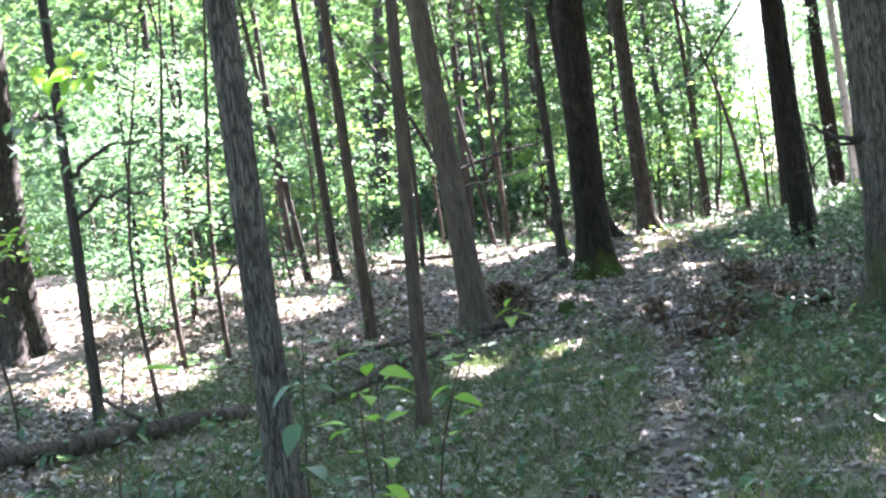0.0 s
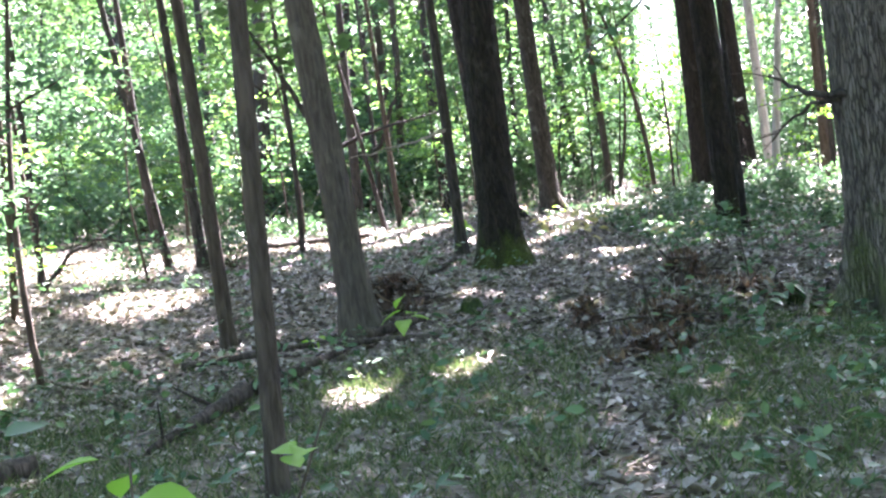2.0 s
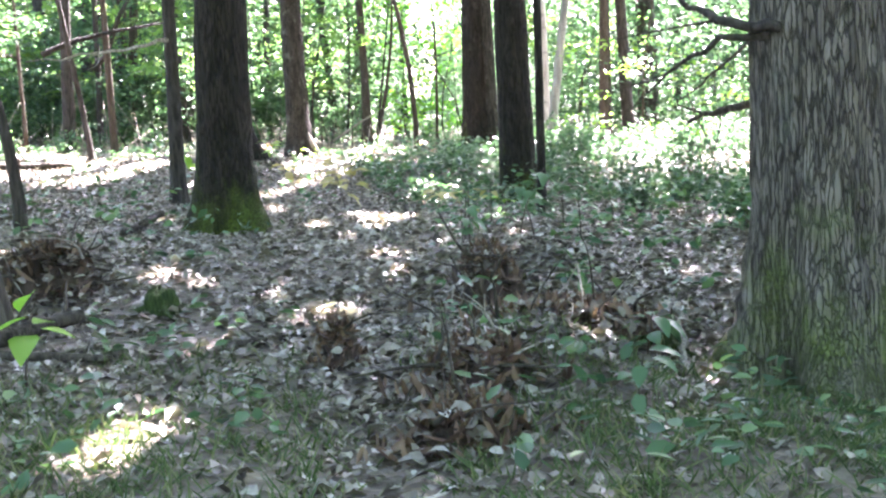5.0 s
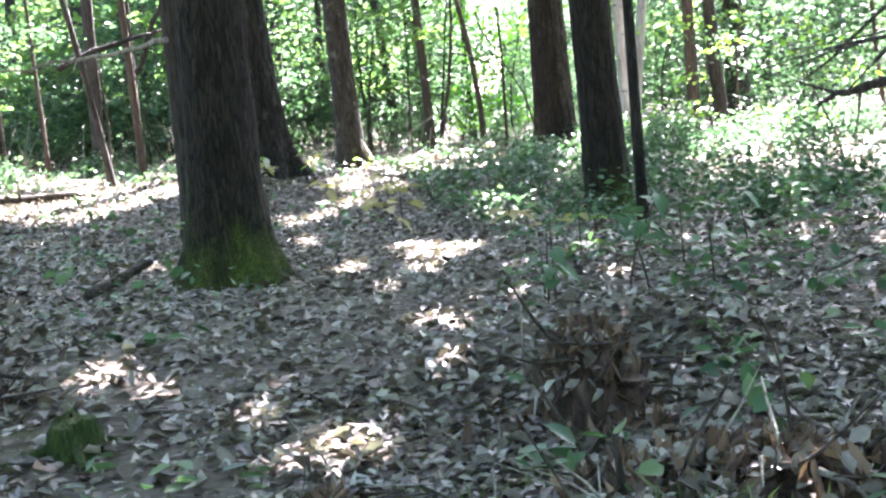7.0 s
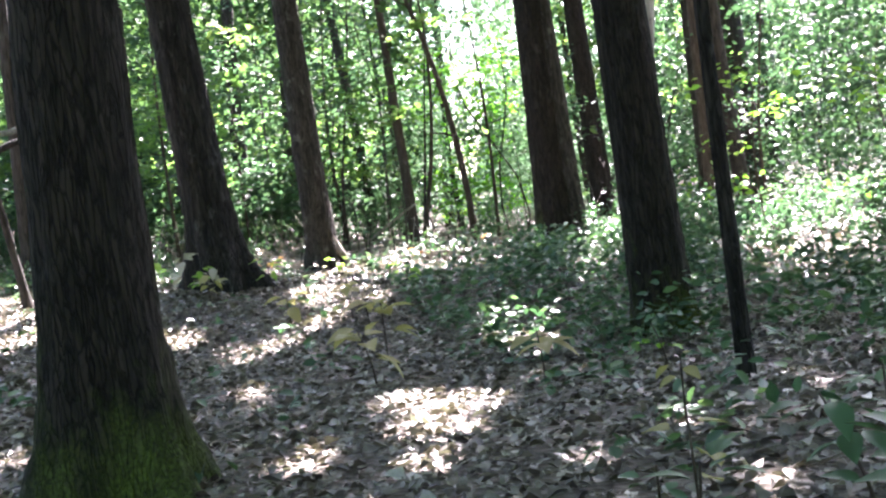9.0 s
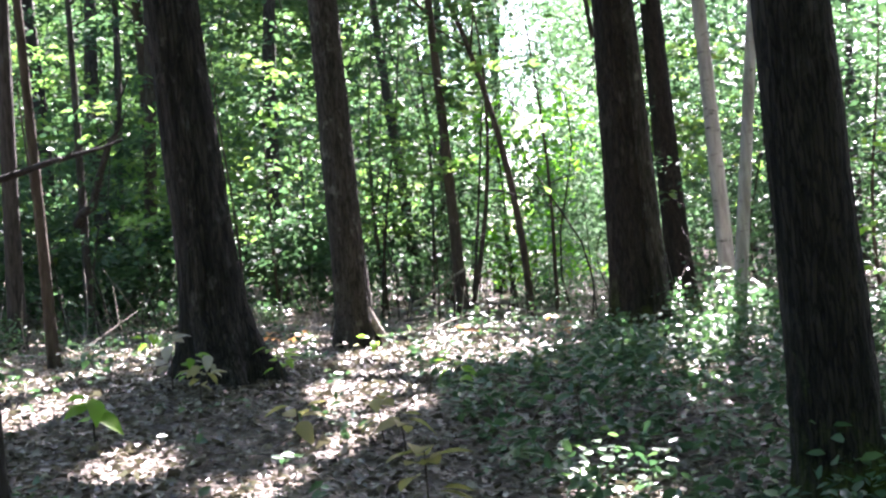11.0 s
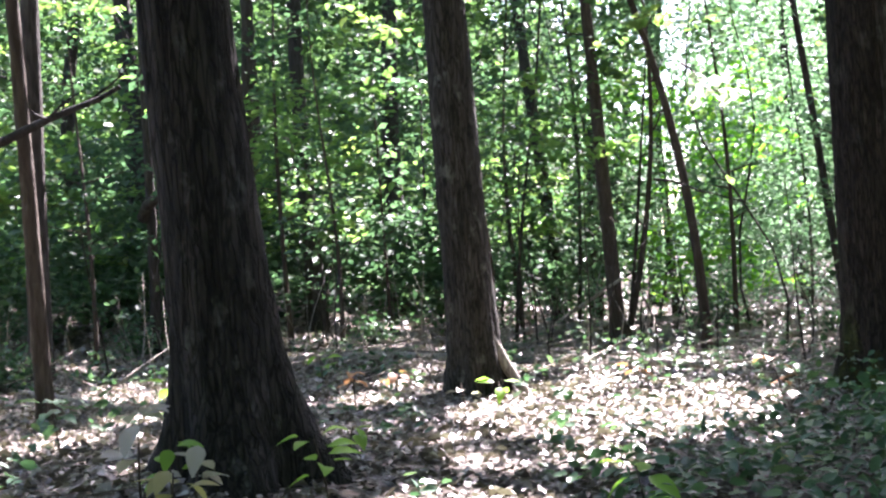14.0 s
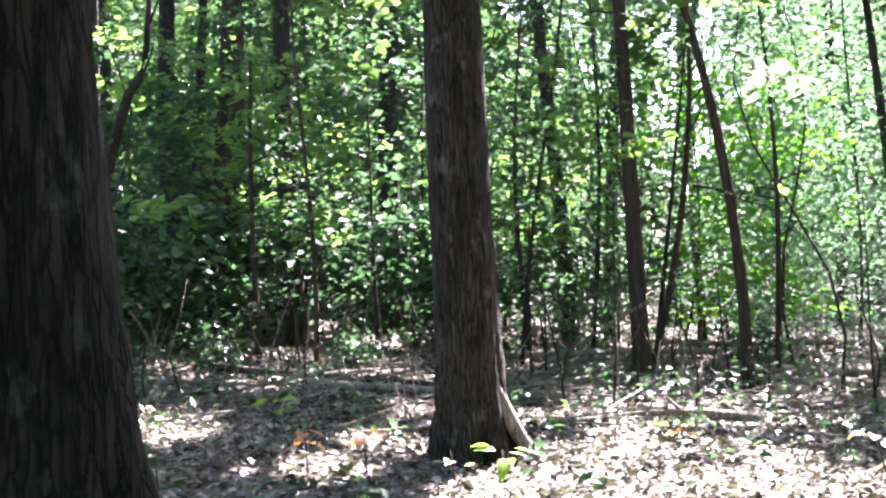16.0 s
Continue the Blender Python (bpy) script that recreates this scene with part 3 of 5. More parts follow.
def glade(c):
    """True for points in the tall opening through which the sky shines far off."""
    az = np.degrees(np.arctan2(c[:, 0] - 3, c[:, 1] - 12))
    edge = 1.25 + 0.5 * np.sin(c[:, 2] * 1.9) + 0.5 * np.sin(c[:, 2] * 4.3 + c[:, 1])
    return (np.abs(az - 15.2) < edge) & (c[:, 1] > 41) & (c[:, 2] > 2.2)


def leaf_cloud(name, label, mat, hubs, per, spread, size, g, masked=True, flat=0.4, broad=False):
    off = g.normal(0, 1, (len(hubs) * per, 3)) * spread
    tilt = np.repeat(g.normal(0, flat, (len(hubs), 3)) + [0, 0, 1], per, 0)
    tilt = unit(tilt)
    off[:, 2] -= (off[:, 0] * tilt[:, 0] + off[:, 1] * tilt[:, 1]) * 0.6
    c = np.repeat(hubs, per, 0) + off
    ok = (c[:, 2] > ground(c[:, 0], c[:, 1]) + 0.05) & ~glade(c)
    if masked is True:
        ok &= shades(c)
    elif masked:
        ok &= shades(c) | (g.random(len(c)) > masked)
        gx, gy = landing(c)
        lit = ((gx - 11.0) ** 2 / 10 + (gy - 38.0) ** 2 / 30 < 1) | ((gx - 7.5) ** 2 / 14 + (gy - 35.0) ** 2 / 4 < 1)
        ok &= ~lit | (g.random(len(c)) > 0.85)
        az = np.degrees(np.arctan2(c[:, 0] - 3, c[:, 1] - 12))
        ok &= ~((np.abs(az - 15.2) < 3.2) & (c[:, 1] > 34.5)) | (g.random(len(c)) > 0.85)
        # hollows between the sprays, through which the dark of the wood shows
        hollow = np.sin(c[:, 0] * 1.7 + 0.9 * np.sin(c[:, 2] * 1.1)) * np.sin(c[:, 2] * 1.9 + 0.8 * np.sin(c[:, 0] * 0.8)) + 0.4 * np.sin(c[:, 0] * 3.9 + c[:, 2] * 2.7)
        ok &= (hollow < 0.12) | (c[:, 2] < ground(c[:, 0], c[:, 1]) + 1.4) | (g.random(len(c)) > 0.72)
    c, tilt = c[ok], tilt[ok]
    al = g.normal(0, 1, (len(c), 3)) * [1, 1, 0.4]
    nm = tilt + g.normal(0, 0.28, (len(c), 3))
    ln = size * g.uniform(0.6, 1.4, len(c))
    v, f = leaves(c, al, nm, ln, ln * 0.6, broad=broad)
    return tagged(new(name, sheet_mesh(name, v, [f], mat)), label, "foliage", kind="stuff")


def clumps(g, count, box, tall, bunch, reach):
    """Places for sprays of leaves, gathered into young trees with gaps between."""
    k = count // bunch
    bx, by = g.uniform(box[0], box[1], k), g.uniform(box[2], box[3], k)
    bt = tall * g.uniform(0.35, 1.0, k)
    x = np.repeat(bx, bunch) + g.normal(0, reach, k * bunch)
    y = np.repeat(by, bunch) + g.normal(0, reach, k * bunch)
    h = np.repeat(bt, bunch) * g.random(k * bunch) ** 0.8
    h = np.round(h / 0.55) * 0.55 + g.normal(0, 0.1, len(h))
    return np.stack([x, y, ground(x, y) + 0.25 + np.abs(h)], -1)


def tiers(g, count, box, tall):
    """Young trees whose leaves lie in flat layers: the places of the sprays, and the thin stems."""
    hubs, stems = [], []
    for i in range(count):
        x, y, h = g.uniform(box[0], box[1]), g.uniform(box[2], box[3]), tall * g.uniform(0.35, 1.0)
        s = np.linspace(0, 1, 9)[:, None]
        p = np.array([x, y, ground(x, y) - 0.1]) + s * [g.normal(0, 0.9), g.normal(0, 0.6), h] + np.sin(s * g.uniform(4, 11)) * [g.normal(0, 0.28), g.normal(0, 0.2), 0]
        if i % 5 == 0:
            stems.append(tube(p, 0.0034 * h * (1.1 - 0.85 * s[:, 0]), 5))
        for _ in range(int(g.integers(4, 9))):
            k = g.uniform(0.15, 1.0)
            c = np.array([np.interp(k, s[:, 0], p[:, j]) for j in range(3)])
            a, ln = g.uniform(0, 6.28), g.uniform(0.5, 1.7)
            for u in np.linspace(0.2, 1, 6):
                hubs.append(c + u * ln * np.array([math.cos(a), math.sin(a), g.normal(0.1, 0.06)]))
    return np.array(hubs), stems


def woods_foliage():
    g = np.random.default_rng(5)
    hubs, stems = tiers(g, 380, (-14, 24, 36.5, 57), 10.5)
    leaf_cloud("back_understory", "layered green leaves of young trees at the back of the wood", LEAF_UNDER, hubs, 13, [0.27, 0.27, 0.04], 0.165, g, 0.4, 0.35)
    hubs, stems2 = tiers(g, 95, (-8, 15, 34, 43), 7.5)
    stems += stems2
    leaf_cloud("maple_sprays", "sprays of young maples coloured bright yellow-green as if sunlit", LEAF_SUNNY, hubs[hubs[:, 2] > 3.0], 11, [0.19, 0.19, 0.04], 0.15, g, 0.5, 0.35, True)
    v, f = tubes(stems)
    tagged(new("understory_stems", sheet_mesh("understory_stems", v, f, BARK_DARK, True)), "thin dark stems of young trees at the back", "woods", kind="stuff")
    leaf_cloud("near_back_leaves", "larger leaves of young maples at the back", LEAF_UNDER, clumps(g, 360, (-8, 16, 34, 43), 5.5, 12, 0.55), 30, [0.3, 0.3, 0.05], 0.14, g, 0.5, 0.5)
    leaf_cloud("dim_thicket", "thicket leaves coloured dark for deep shade", LEAF_DIM, clumps(g, 375, (-12, 9, 39, 50), 4.0, 25, 0.9), 24, [0.4, 0.4, 0.2], 0.2, g, 0.4, 0.9)
    for side, box in (("left", (-14, -4.2, 15, 38)), ("right", (10.5, 20, 17, 38))):
        leaf_cloud("side_understory", "green leaves of young trees beside the clearing", LEAF_UNDER, clumps(g, 1700, box, 7.0, 18, 0.7), 28, [0.34, 0.34, 0.09], 0.12, g, True, 0.8)
    leaf_cloud("undergrowth", "low leafy undergrowth at the back of the wood", LEAF_BLUE, clumps(g, 1300, (-12, 20, 35, 50), 1.5, 10, 0.6), 24, [0.3, 0.3, 0.12], 0.13, g, 0.3, 0.7)
    n = 7000
    x, y = g.uniform(-40, 55, n), g.uniform(53, 84, n)
    h = 18 * g.random(n) ** 1.4
    leaf_cloud("distant_foliage", "green foliage of the distant wood", LEAF_CANOPY, np.stack([x, y, ground(x, y) + h], -1), 28, [1.1, 1.1, 0.4], 0.36, g, False, 1.6)
    n = 330
    x, y = g.normal(10.5, 1.3, n), g.normal(39.6, 1.2, n)
    leaf_cloud("young_pines", "pale feathery young pines in full sun", LEAF_PINE, np.stack([x, y, ground(x, y) + g.uniform(0.3, 7.0, n)], -1), 150, [0.46, 0.42, 0.13], 0.08, g, False, 0.8)
    n = 70
    x, y = g.normal(9.6, 0.8, n), g.normal(38.2, 0.7, n)
    leaf_cloud("lime_sprays", "sapling leaves coloured bright lime-green as if backlit", LEAF_LIME, np.stack([x, y, ground(x, y) + g.uniform(0.6, 4.2, n)], -1), 26, [0.28, 0.28, 0.06], 0.14, g, False, 0.4, True)
    n = 26
    x, y = np.append(g.normal(7.2, 0.5, n), g.normal(3.1, 0.5, n)), np.append(g.normal(36.2, 0.4, n), g.normal(36.6, 0.4, n))
    leaf_cloud("sun_tinted_sprays", "maple sprays coloured bright yellow-green as if sunlit", LEAF_SUNNY, np.stack([x, y, ground(x, y) + np.append(g.uniform(2.2, 4.6, n), g.uniform(2.6, 3.9, n))], -1), 16, [0.24, 0.24, 0.04], 0.13, g, False, 0.3, True)
    leaf_cloud("low_thicket", "dense low leaves of the shaded thicket", LEAF_UNDER, clumps(g, 620, (-9, 9, 37.5, 43), 2.6, 10, 0.6), 26, [0.3, 0.3, 0.09], 0.15, g, 0.3, 0.5, True)
    n = 340
    x, y = g.uniform(15.5, 22, n), g.uniform(44, 52, n)
    leaf_cloud("tall_pines", "pale feathery pines in full sun behind the young trees", LEAF_PINE, np.stack([x, y, ground(x, y) + g.uniform(1.5, 10.0, n)], -1), 90, [0.6, 0.6, 0.22], 0.15, g, False, 0.8)
    leaf_cloud("shaded_thicket", "thicket leaves behind the birches, coloured dark for shade", LEAF_DIM, clumps(g, 420, (14.0, 22, 32, 41), 7.0, 20, 0.9), 24, [0.4, 0.4, 0.15], 0.17, g, False, 0.8)
    n = 46
    x, y = g.normal(-3.9, 0.45, n), g.normal(15.2, 0.7, n)
    leaf_cloud("feathery_pine", "pale feathery young pine in the sun beside the path", LEAF_PINE, np.stack([x, y, ground(x, y) + g.uniform(0.3, 3.3, n)], -1), 150, [0.32, 0.32, 0.07], 0.06, g, False, 0.4)
    # unseen foliage behind and beside the walk, added to block low sky light
    n = 3000
    a = g.uniform(0, 2 * np.pi, n)
    r = g.uniform(1.0, 1.5, n)
    x, y = 2 + 26 * r * np.cos(a), 14 + 32 * r * np.sin(a)
    keep = (y < 30)
    x, y = x[keep], y[keep]
    leaf_cloud("sky_blocking_foliage", "unseen green foliage added around the walk to block sky light", LEAF_CANOPY, np.stack([x, y, ground(x, y) + 15 * g.random(len(x))], -1), 28, [1.0, 1.0, 0.4], 0.4, g, False, 1.6)
    n = 11500
    x, y = g.uniform(-24, 34, n), g.uniform(-24, 92, n)
    keep = ~((y > 43) & (x > 10 + 0.08 * (y - 43)))
    x, y = x[keep], y[keep]
    leaf_cloud("high_canopy", "high green canopy of the wood", LEAF_CANOPY, np.stack([x, y, ground(x, y) + g.uniform(8.5, 16, len(x))], -1), 26, [0.6, 0.6, 0.25], 0.26, g)
    # extra crowns, added to keep the back of the wood dim, with ragged openings
    n = 15000
    x, y = g.uniform(-6, 24, n), g.uniform(36, 72, n)
    hubs = np.stack([x, y, ground(x, y) + g.uniform(9.5, 17, n)], -1)
    gx, gy = landing(hubs)
    ragged = np.sin(gx * 1.9 + 0.8 * np.sin(gy * 1.1)) * np.sin(gy * 1.5 + 0.6 * np.sin(gx * 0.9)) < 0.55
    hubs = hubs[ragged & (gx > np.where(gy > 34.5, -2.4, -0.4) + 0.6 * np.sin(gy * 1.3)) & (gx < 6.6 + 0.5 * np.sin(gy * 1.9)) & (gy > 31.2 + 0.6 * np.sin(gx * 2.3)) & (gy < 54)]
    leaf_cloud("back_shade_canopy", "extra canopy leaves added to shade the back of the wood", LEAF_CANOPY, hubs, 26, [0.5, 0.5, 0.25], 0.26, g)
    # denser crowns, added only to shade the grassy stretch
    n = 6500
    x, y = g.uniform(1, 22, n), g.uniform(6, 40, n)
    hubs = np.stack([x, y, ground(x, y) + g.uniform(8.5, 14, n)], -1)
    gx, gy = landing(hubs)
    hubs = hubs[(gy < 25 + 0.9 * np.sin(gx * 1.7)) & (gx > np.where(gy < 12.5, -2.3, -0.5) + 0.9 * np.sin(gy * 2.1)) & (gx < 8 + 1.3 * np.sin(gy * 1.4) + 0.7 * np.sin(gy * 3.9))]
    leaf_cloud("shading_canopy", "extra canopy leaves added to shade the grassy path", LEAF_CANOPY, hubs, 26, [0.55, 0.55, 0.25], 0.26, g)


def distance():
    """The edge of the wood far off: an uneven dark green band past which nothing is seen."""
    m, nt, bsdf = material("distant_wood")
    vec, _ = scaled(nt, 0.5, 0.5, 0.35)
    n1 = node(nt, "ShaderNodeTexNoise", Scale=1.0, Detail=8.0, Roughness=0.75)
    nt.links.new(vec, n1.inputs["Vector"])
    nt.links.new(ramp(nt, n1.outputs["Fac"], [(0.35, (0.012, 0.025, 0.01)), (0.55, (0.04, 0.075, 0.03)), (0.7, (0.1, 0.16, 0.06))]), bsdf.inputs["Base Color"])
    bsdf.inputs["Roughness"].default_value = 0.9
    a = np.linspace(0, 2 * np.pi, 400)
    h = np.where((a > 1.36) & (a < 2.0), 30, 19) + 2.0 * np.sin(a * 23) + 1.5 * np.sin(a * 61 + 1) + np.random.default_rng(3).normal(0, 0.9, 400)
    h = np.where((a > 0.85) & (a < 1.42), h * 0.62, h)
    h = np.where((a > 1.12) & (a < 1.38), h * 0.6, h)
    h = np.where((a > 1.26) & (a < 1.35), h * 0.3, h)
    h[-1] = h[0]
    x, y = 3 + 92 * np.cos(a), 15 + 92 * np.sin(a)
    levels = np.linspace(0, 1, 5)
    v = np.stack([np.stack([x + 1.5 * u * np.cos(a * 37), y + 1.5 * u * np.sin(a * 41), ground(x, y, False) - 0.5 + u * h], -1) for u in levels]).reshape(-1, 3)
    i, j = np.meshgrid(np.arange(4), np.arange(399), indexing="ij")
    q = np.stack([i * 400 + j, (i + 1) * 400 + j, (i + 1) * 400 + j + 1, i * 400 + j + 1], -1).reshape(-1, 4)
    tagged(new("backdrop", sheet_mesh("backdrop", v, [q], m, True)), "dark green edge of the wood in the far distance", "woods", kind="structure")


far_woods()
woods_foliage()
distance()


# ---- forest floor ----
def on_ground(x, y, up):
    return np.stack([x, y, ground(x, y) + up], -1)


def leaf_litter():
    g = np.random.default_rng(21)
    n = 175000
    x, y = g.uniform(-4.5, 8.5, n), g.uniform(3.5, 33, n)
    n += 5000
    x, y = np.append(x, g.uniform(1.7, 4.3, 5000)), np.append(y, g.uniform(10.6, 13.6, 5000))
    grassy = (y < 11.2) & (x > -2.3) & (np.abs(x - path_x(y)) > 0.32)
    bare = (y < 11.8) & (np.abs(x - path_x(y)) < 0.13)
    keep = g.random(n) > np.where(grassy, 0.64, np.where(bare, 0.2, 0.0))
    x, y = x[keep], y[keep]
    k = len(x)
    a = g.uniform(0, 6.28, k)
    al = np.stack([np.cos(a), np.sin(a), g.normal(0, 0.18, k)], -1)
    nm = g.normal(0, 0.33, (k, 3)) + [0, 0, 1]
    ln = g.uniform(0.03, 0.088, k) * g.uniform(0.8, 1.15, k)
    v, f = leaves(on_ground(x, y, g.uniform(0.004, 0.035, k)), al, nm, ln, ln * g.uniform(0.4, 0.75, k), g.uniform(-0.3, 0.6, k), True)
    v = v + g.normal(0, 1, v.shape) * np.repeat(ln, 6)[:, None] * 0.09
    ob = new("leaf_litter", sheet_mesh("leaf_litter", v, [f], LEAF_DEAD))
    tagged(ob, "dry brown fallen oak leaves covering the forest floor", "leaf litter", kind="stuff")
    n = 60000
    x, y = g.uniform(-14, 20, n), g.uniform(3, 50, n)
    far = (x < -4) | (x > 8) | (y > 32)
    x, y = x[far], y[far]
    k = len(x)
    a = g.uniform(0, 6.28, k)
    al = np.stack([np.cos(a), np.sin(a), g.normal(0, 0.3, k)], -1)
    ln = g.uniform(0.07, 0.16, k)
    v, f = leaves(on_ground(x, y, g.uniform(0.01, 0.06, k)), al, g.normal(0, 0.45, (k, 3)) + [0, 0, 1], ln, ln * 0.6, 0.3)
    ob = new("far_leaf_litter", sheet_mesh("far_leaf_litter", v, [f], LEAF_DEAD))
    tagged(ob, "dry brown fallen leaves farther off in the wood", "leaf litter", kind="stuff")


def path_x(y):
    return np.interp(y, [0, 5, 6.5, 7.8, 9.1, 10.2, 12, 15, 19, 22, 26, 30], [0.2, 0.75, 1.05, 1.35, 1.6, 1.75, 2.05, 2.6, 3.6, 4.0, 4.3, 4.6])


def grass():
    g = np.random.default_rng(31)
    n = 9500
    x, y = g.uniform(-2.6, 5.0, n), g.uniform(2.5, 12.6, n)
    keep = (np.abs(x - path_x(y)) > 0.1 + 0.14 * g.random(n)) & (g.random(n) < np.clip((12.6 - y) / 2, 0, 1))
    x, y = x[keep], y[keep]
    per = 10
    x, y = np.repeat(x, per) + g.normal(0, 0.05, len(x) * per), np.repeat(y, per) + g.normal(0, 0.05, len(y) * per)
    k = len(x)
    al = g.normal(0, 0.85, (k, 3)) * [1, 1, 0] + [0, 0, 1]
    ln = g.uniform(0.04, 0.13, k) * g.uniform(0.7, 1.2, k)
    nm = g.normal(0, 1, (k, 3)) * [1, 1, 0.1]
    v, f = leaves(on_ground(x, y, 0.0) + unit(al) * ln[:, None] * 0.48, al, nm, ln, 0.009, 0.1)
    tagged(new("grass", sheet_mesh("grass", v, [f], GRASS)), "short thin green grass beside the path", "grass", kind="stuff")


def low_plants():
    g = np.random.default_rng(41)
    n = 3000
    x, y = g.uniform(-4, 9.5, n), g.uniform(3.5, 34, n)
    x, y = np.append(x, g.uniform(4.4, 7.8, 700)), np.append(y, g.uniform(19.0, 26.0, 700))
    n += 700
    x, y = np.append(x, g.uniform(0.5, 11.0, 420)), np.append(y, g.uniform(30.5, 37.5, 420))
    n += 420
    keep = np.abs(x - path_x(y)) > 0.35
    dense = np.where((x > 4.2) & (y > 13) & (y < 29.5) & ((y < 25) | (x > 7.5)), 1.0, np.where(y < 12.5, 0.75, np.where(y > 29.5, 0.4, np.where(y > 23, 0.38, 0.4))))
    keep &= g.random(n) < dense
    x, y = x[keep], y[keep]
    h = g.uniform(0.04, 0.32, len(x)) * np.where((x > 5.5) & (y > 15), 1.7, 1.0)
    per = 7
    c = on_ground(np.repeat(x, per), np.repeat(y, per), 0) + np.stack([g.normal(0, 0.07, len(x) * per), g.normal(0, 0.07, len(x) * per), np.repeat(h, per) * g.uniform(0.4, 1.05, len(x) * per)], -1)
    al = g.normal(0, 1, (len(c), 3)) * [1, 1, 0.35]
    ln = g.uniform(0.05, 0.11, len(c))
    v, f = leaves(c, al, g.normal(0, 0.4, (len(c), 3)) + [0, 0, 1], ln, ln * 0.55, 0.15, True)
    tagged(new("seedlings", sheet_mesh("seedlings", v, [f], LEAF_BLUE)), "low green seedlings and ground plants", "plants", kind="stuff")


leaf_litter()
grass()
low_plants()


# ---- young plants ----
def blade(length, width, mat, droop=0.15, name="leaf"):
    """One broad leaf with a pointed tip, its stalk at the origin, growing along +x."""
    t = np.linspace(0, 1, 6)
    w = width / 2 * np.array([0.05, 0.75, 1.0, 0.85, 0.5, 0.02])
    mid = np.stack([t * length, 0 * t, -droop * length * t ** 2], -1)
    v = np.concatenate([mid, mid + np.stack([0 * t, w, 0.25 * w], -1), mid + np.stack([0 * t, -w, 0.25 * w], -1)])
    k = np.arange(5)[:, None]
    return sheet_mesh(name, v, [k + [0, 1, 7, 6], k + [12, 13, 1, 0]], mat, True)


BLADES = {}


def seedling(x, y, h, count, size, mat, label, category="seedling", spread=0.12, seed=0, group=""):
    """A young plant: thin stem and single broad leaves on it."""
    g = np.random.default_rng(seed + int(1000 * x) % 977)
    t = thing("seedling", x, y, label, category, group)
    s = np.linspace(0, 1, 5)[:, None]
    bendy = g.normal(0, 0.12, 2) * h
    pts = s * [0, 0, h] + s ** 2 * [bendy[0], bendy[1], 0] - [[0, 0, 0.02]]
    v, f = tube(pts, 0.006 * (1.2 - 0.7 * s[:, 0]), 5)
    part("stem", sheet_mesh("stem", v, f, BARK_BROWN, True), t)
    for i in range(count):
        key = (mat.name, round(size, 2), i % 3)
        if key not in BLADES:
            BLADES[key] = blade(size * (0.8 + 0.2 * (i % 3)), size * (0.55 + 0.06 * (i % 3)), mat, 0.1 + 0.15 * (i % 3))
        u = g.uniform(0.45, 1.0)
        a = i * 137 + g.uniform(-25, 25)
        at = np.array([0, 0, h]) * u + np.array([bendy[0], bendy[1], 0]) * u * u
        out = spread * g.uniform(0.1, 0.6)
        m = pose(at[0] + out * math.cos(radians(a)), at[1] + out * math.sin(radians(a)), at[2], g.uniform(-25, 25), g.uniform(-25, 30), a)
        part("leaf", BLADES[key], t, m=m)
    return t


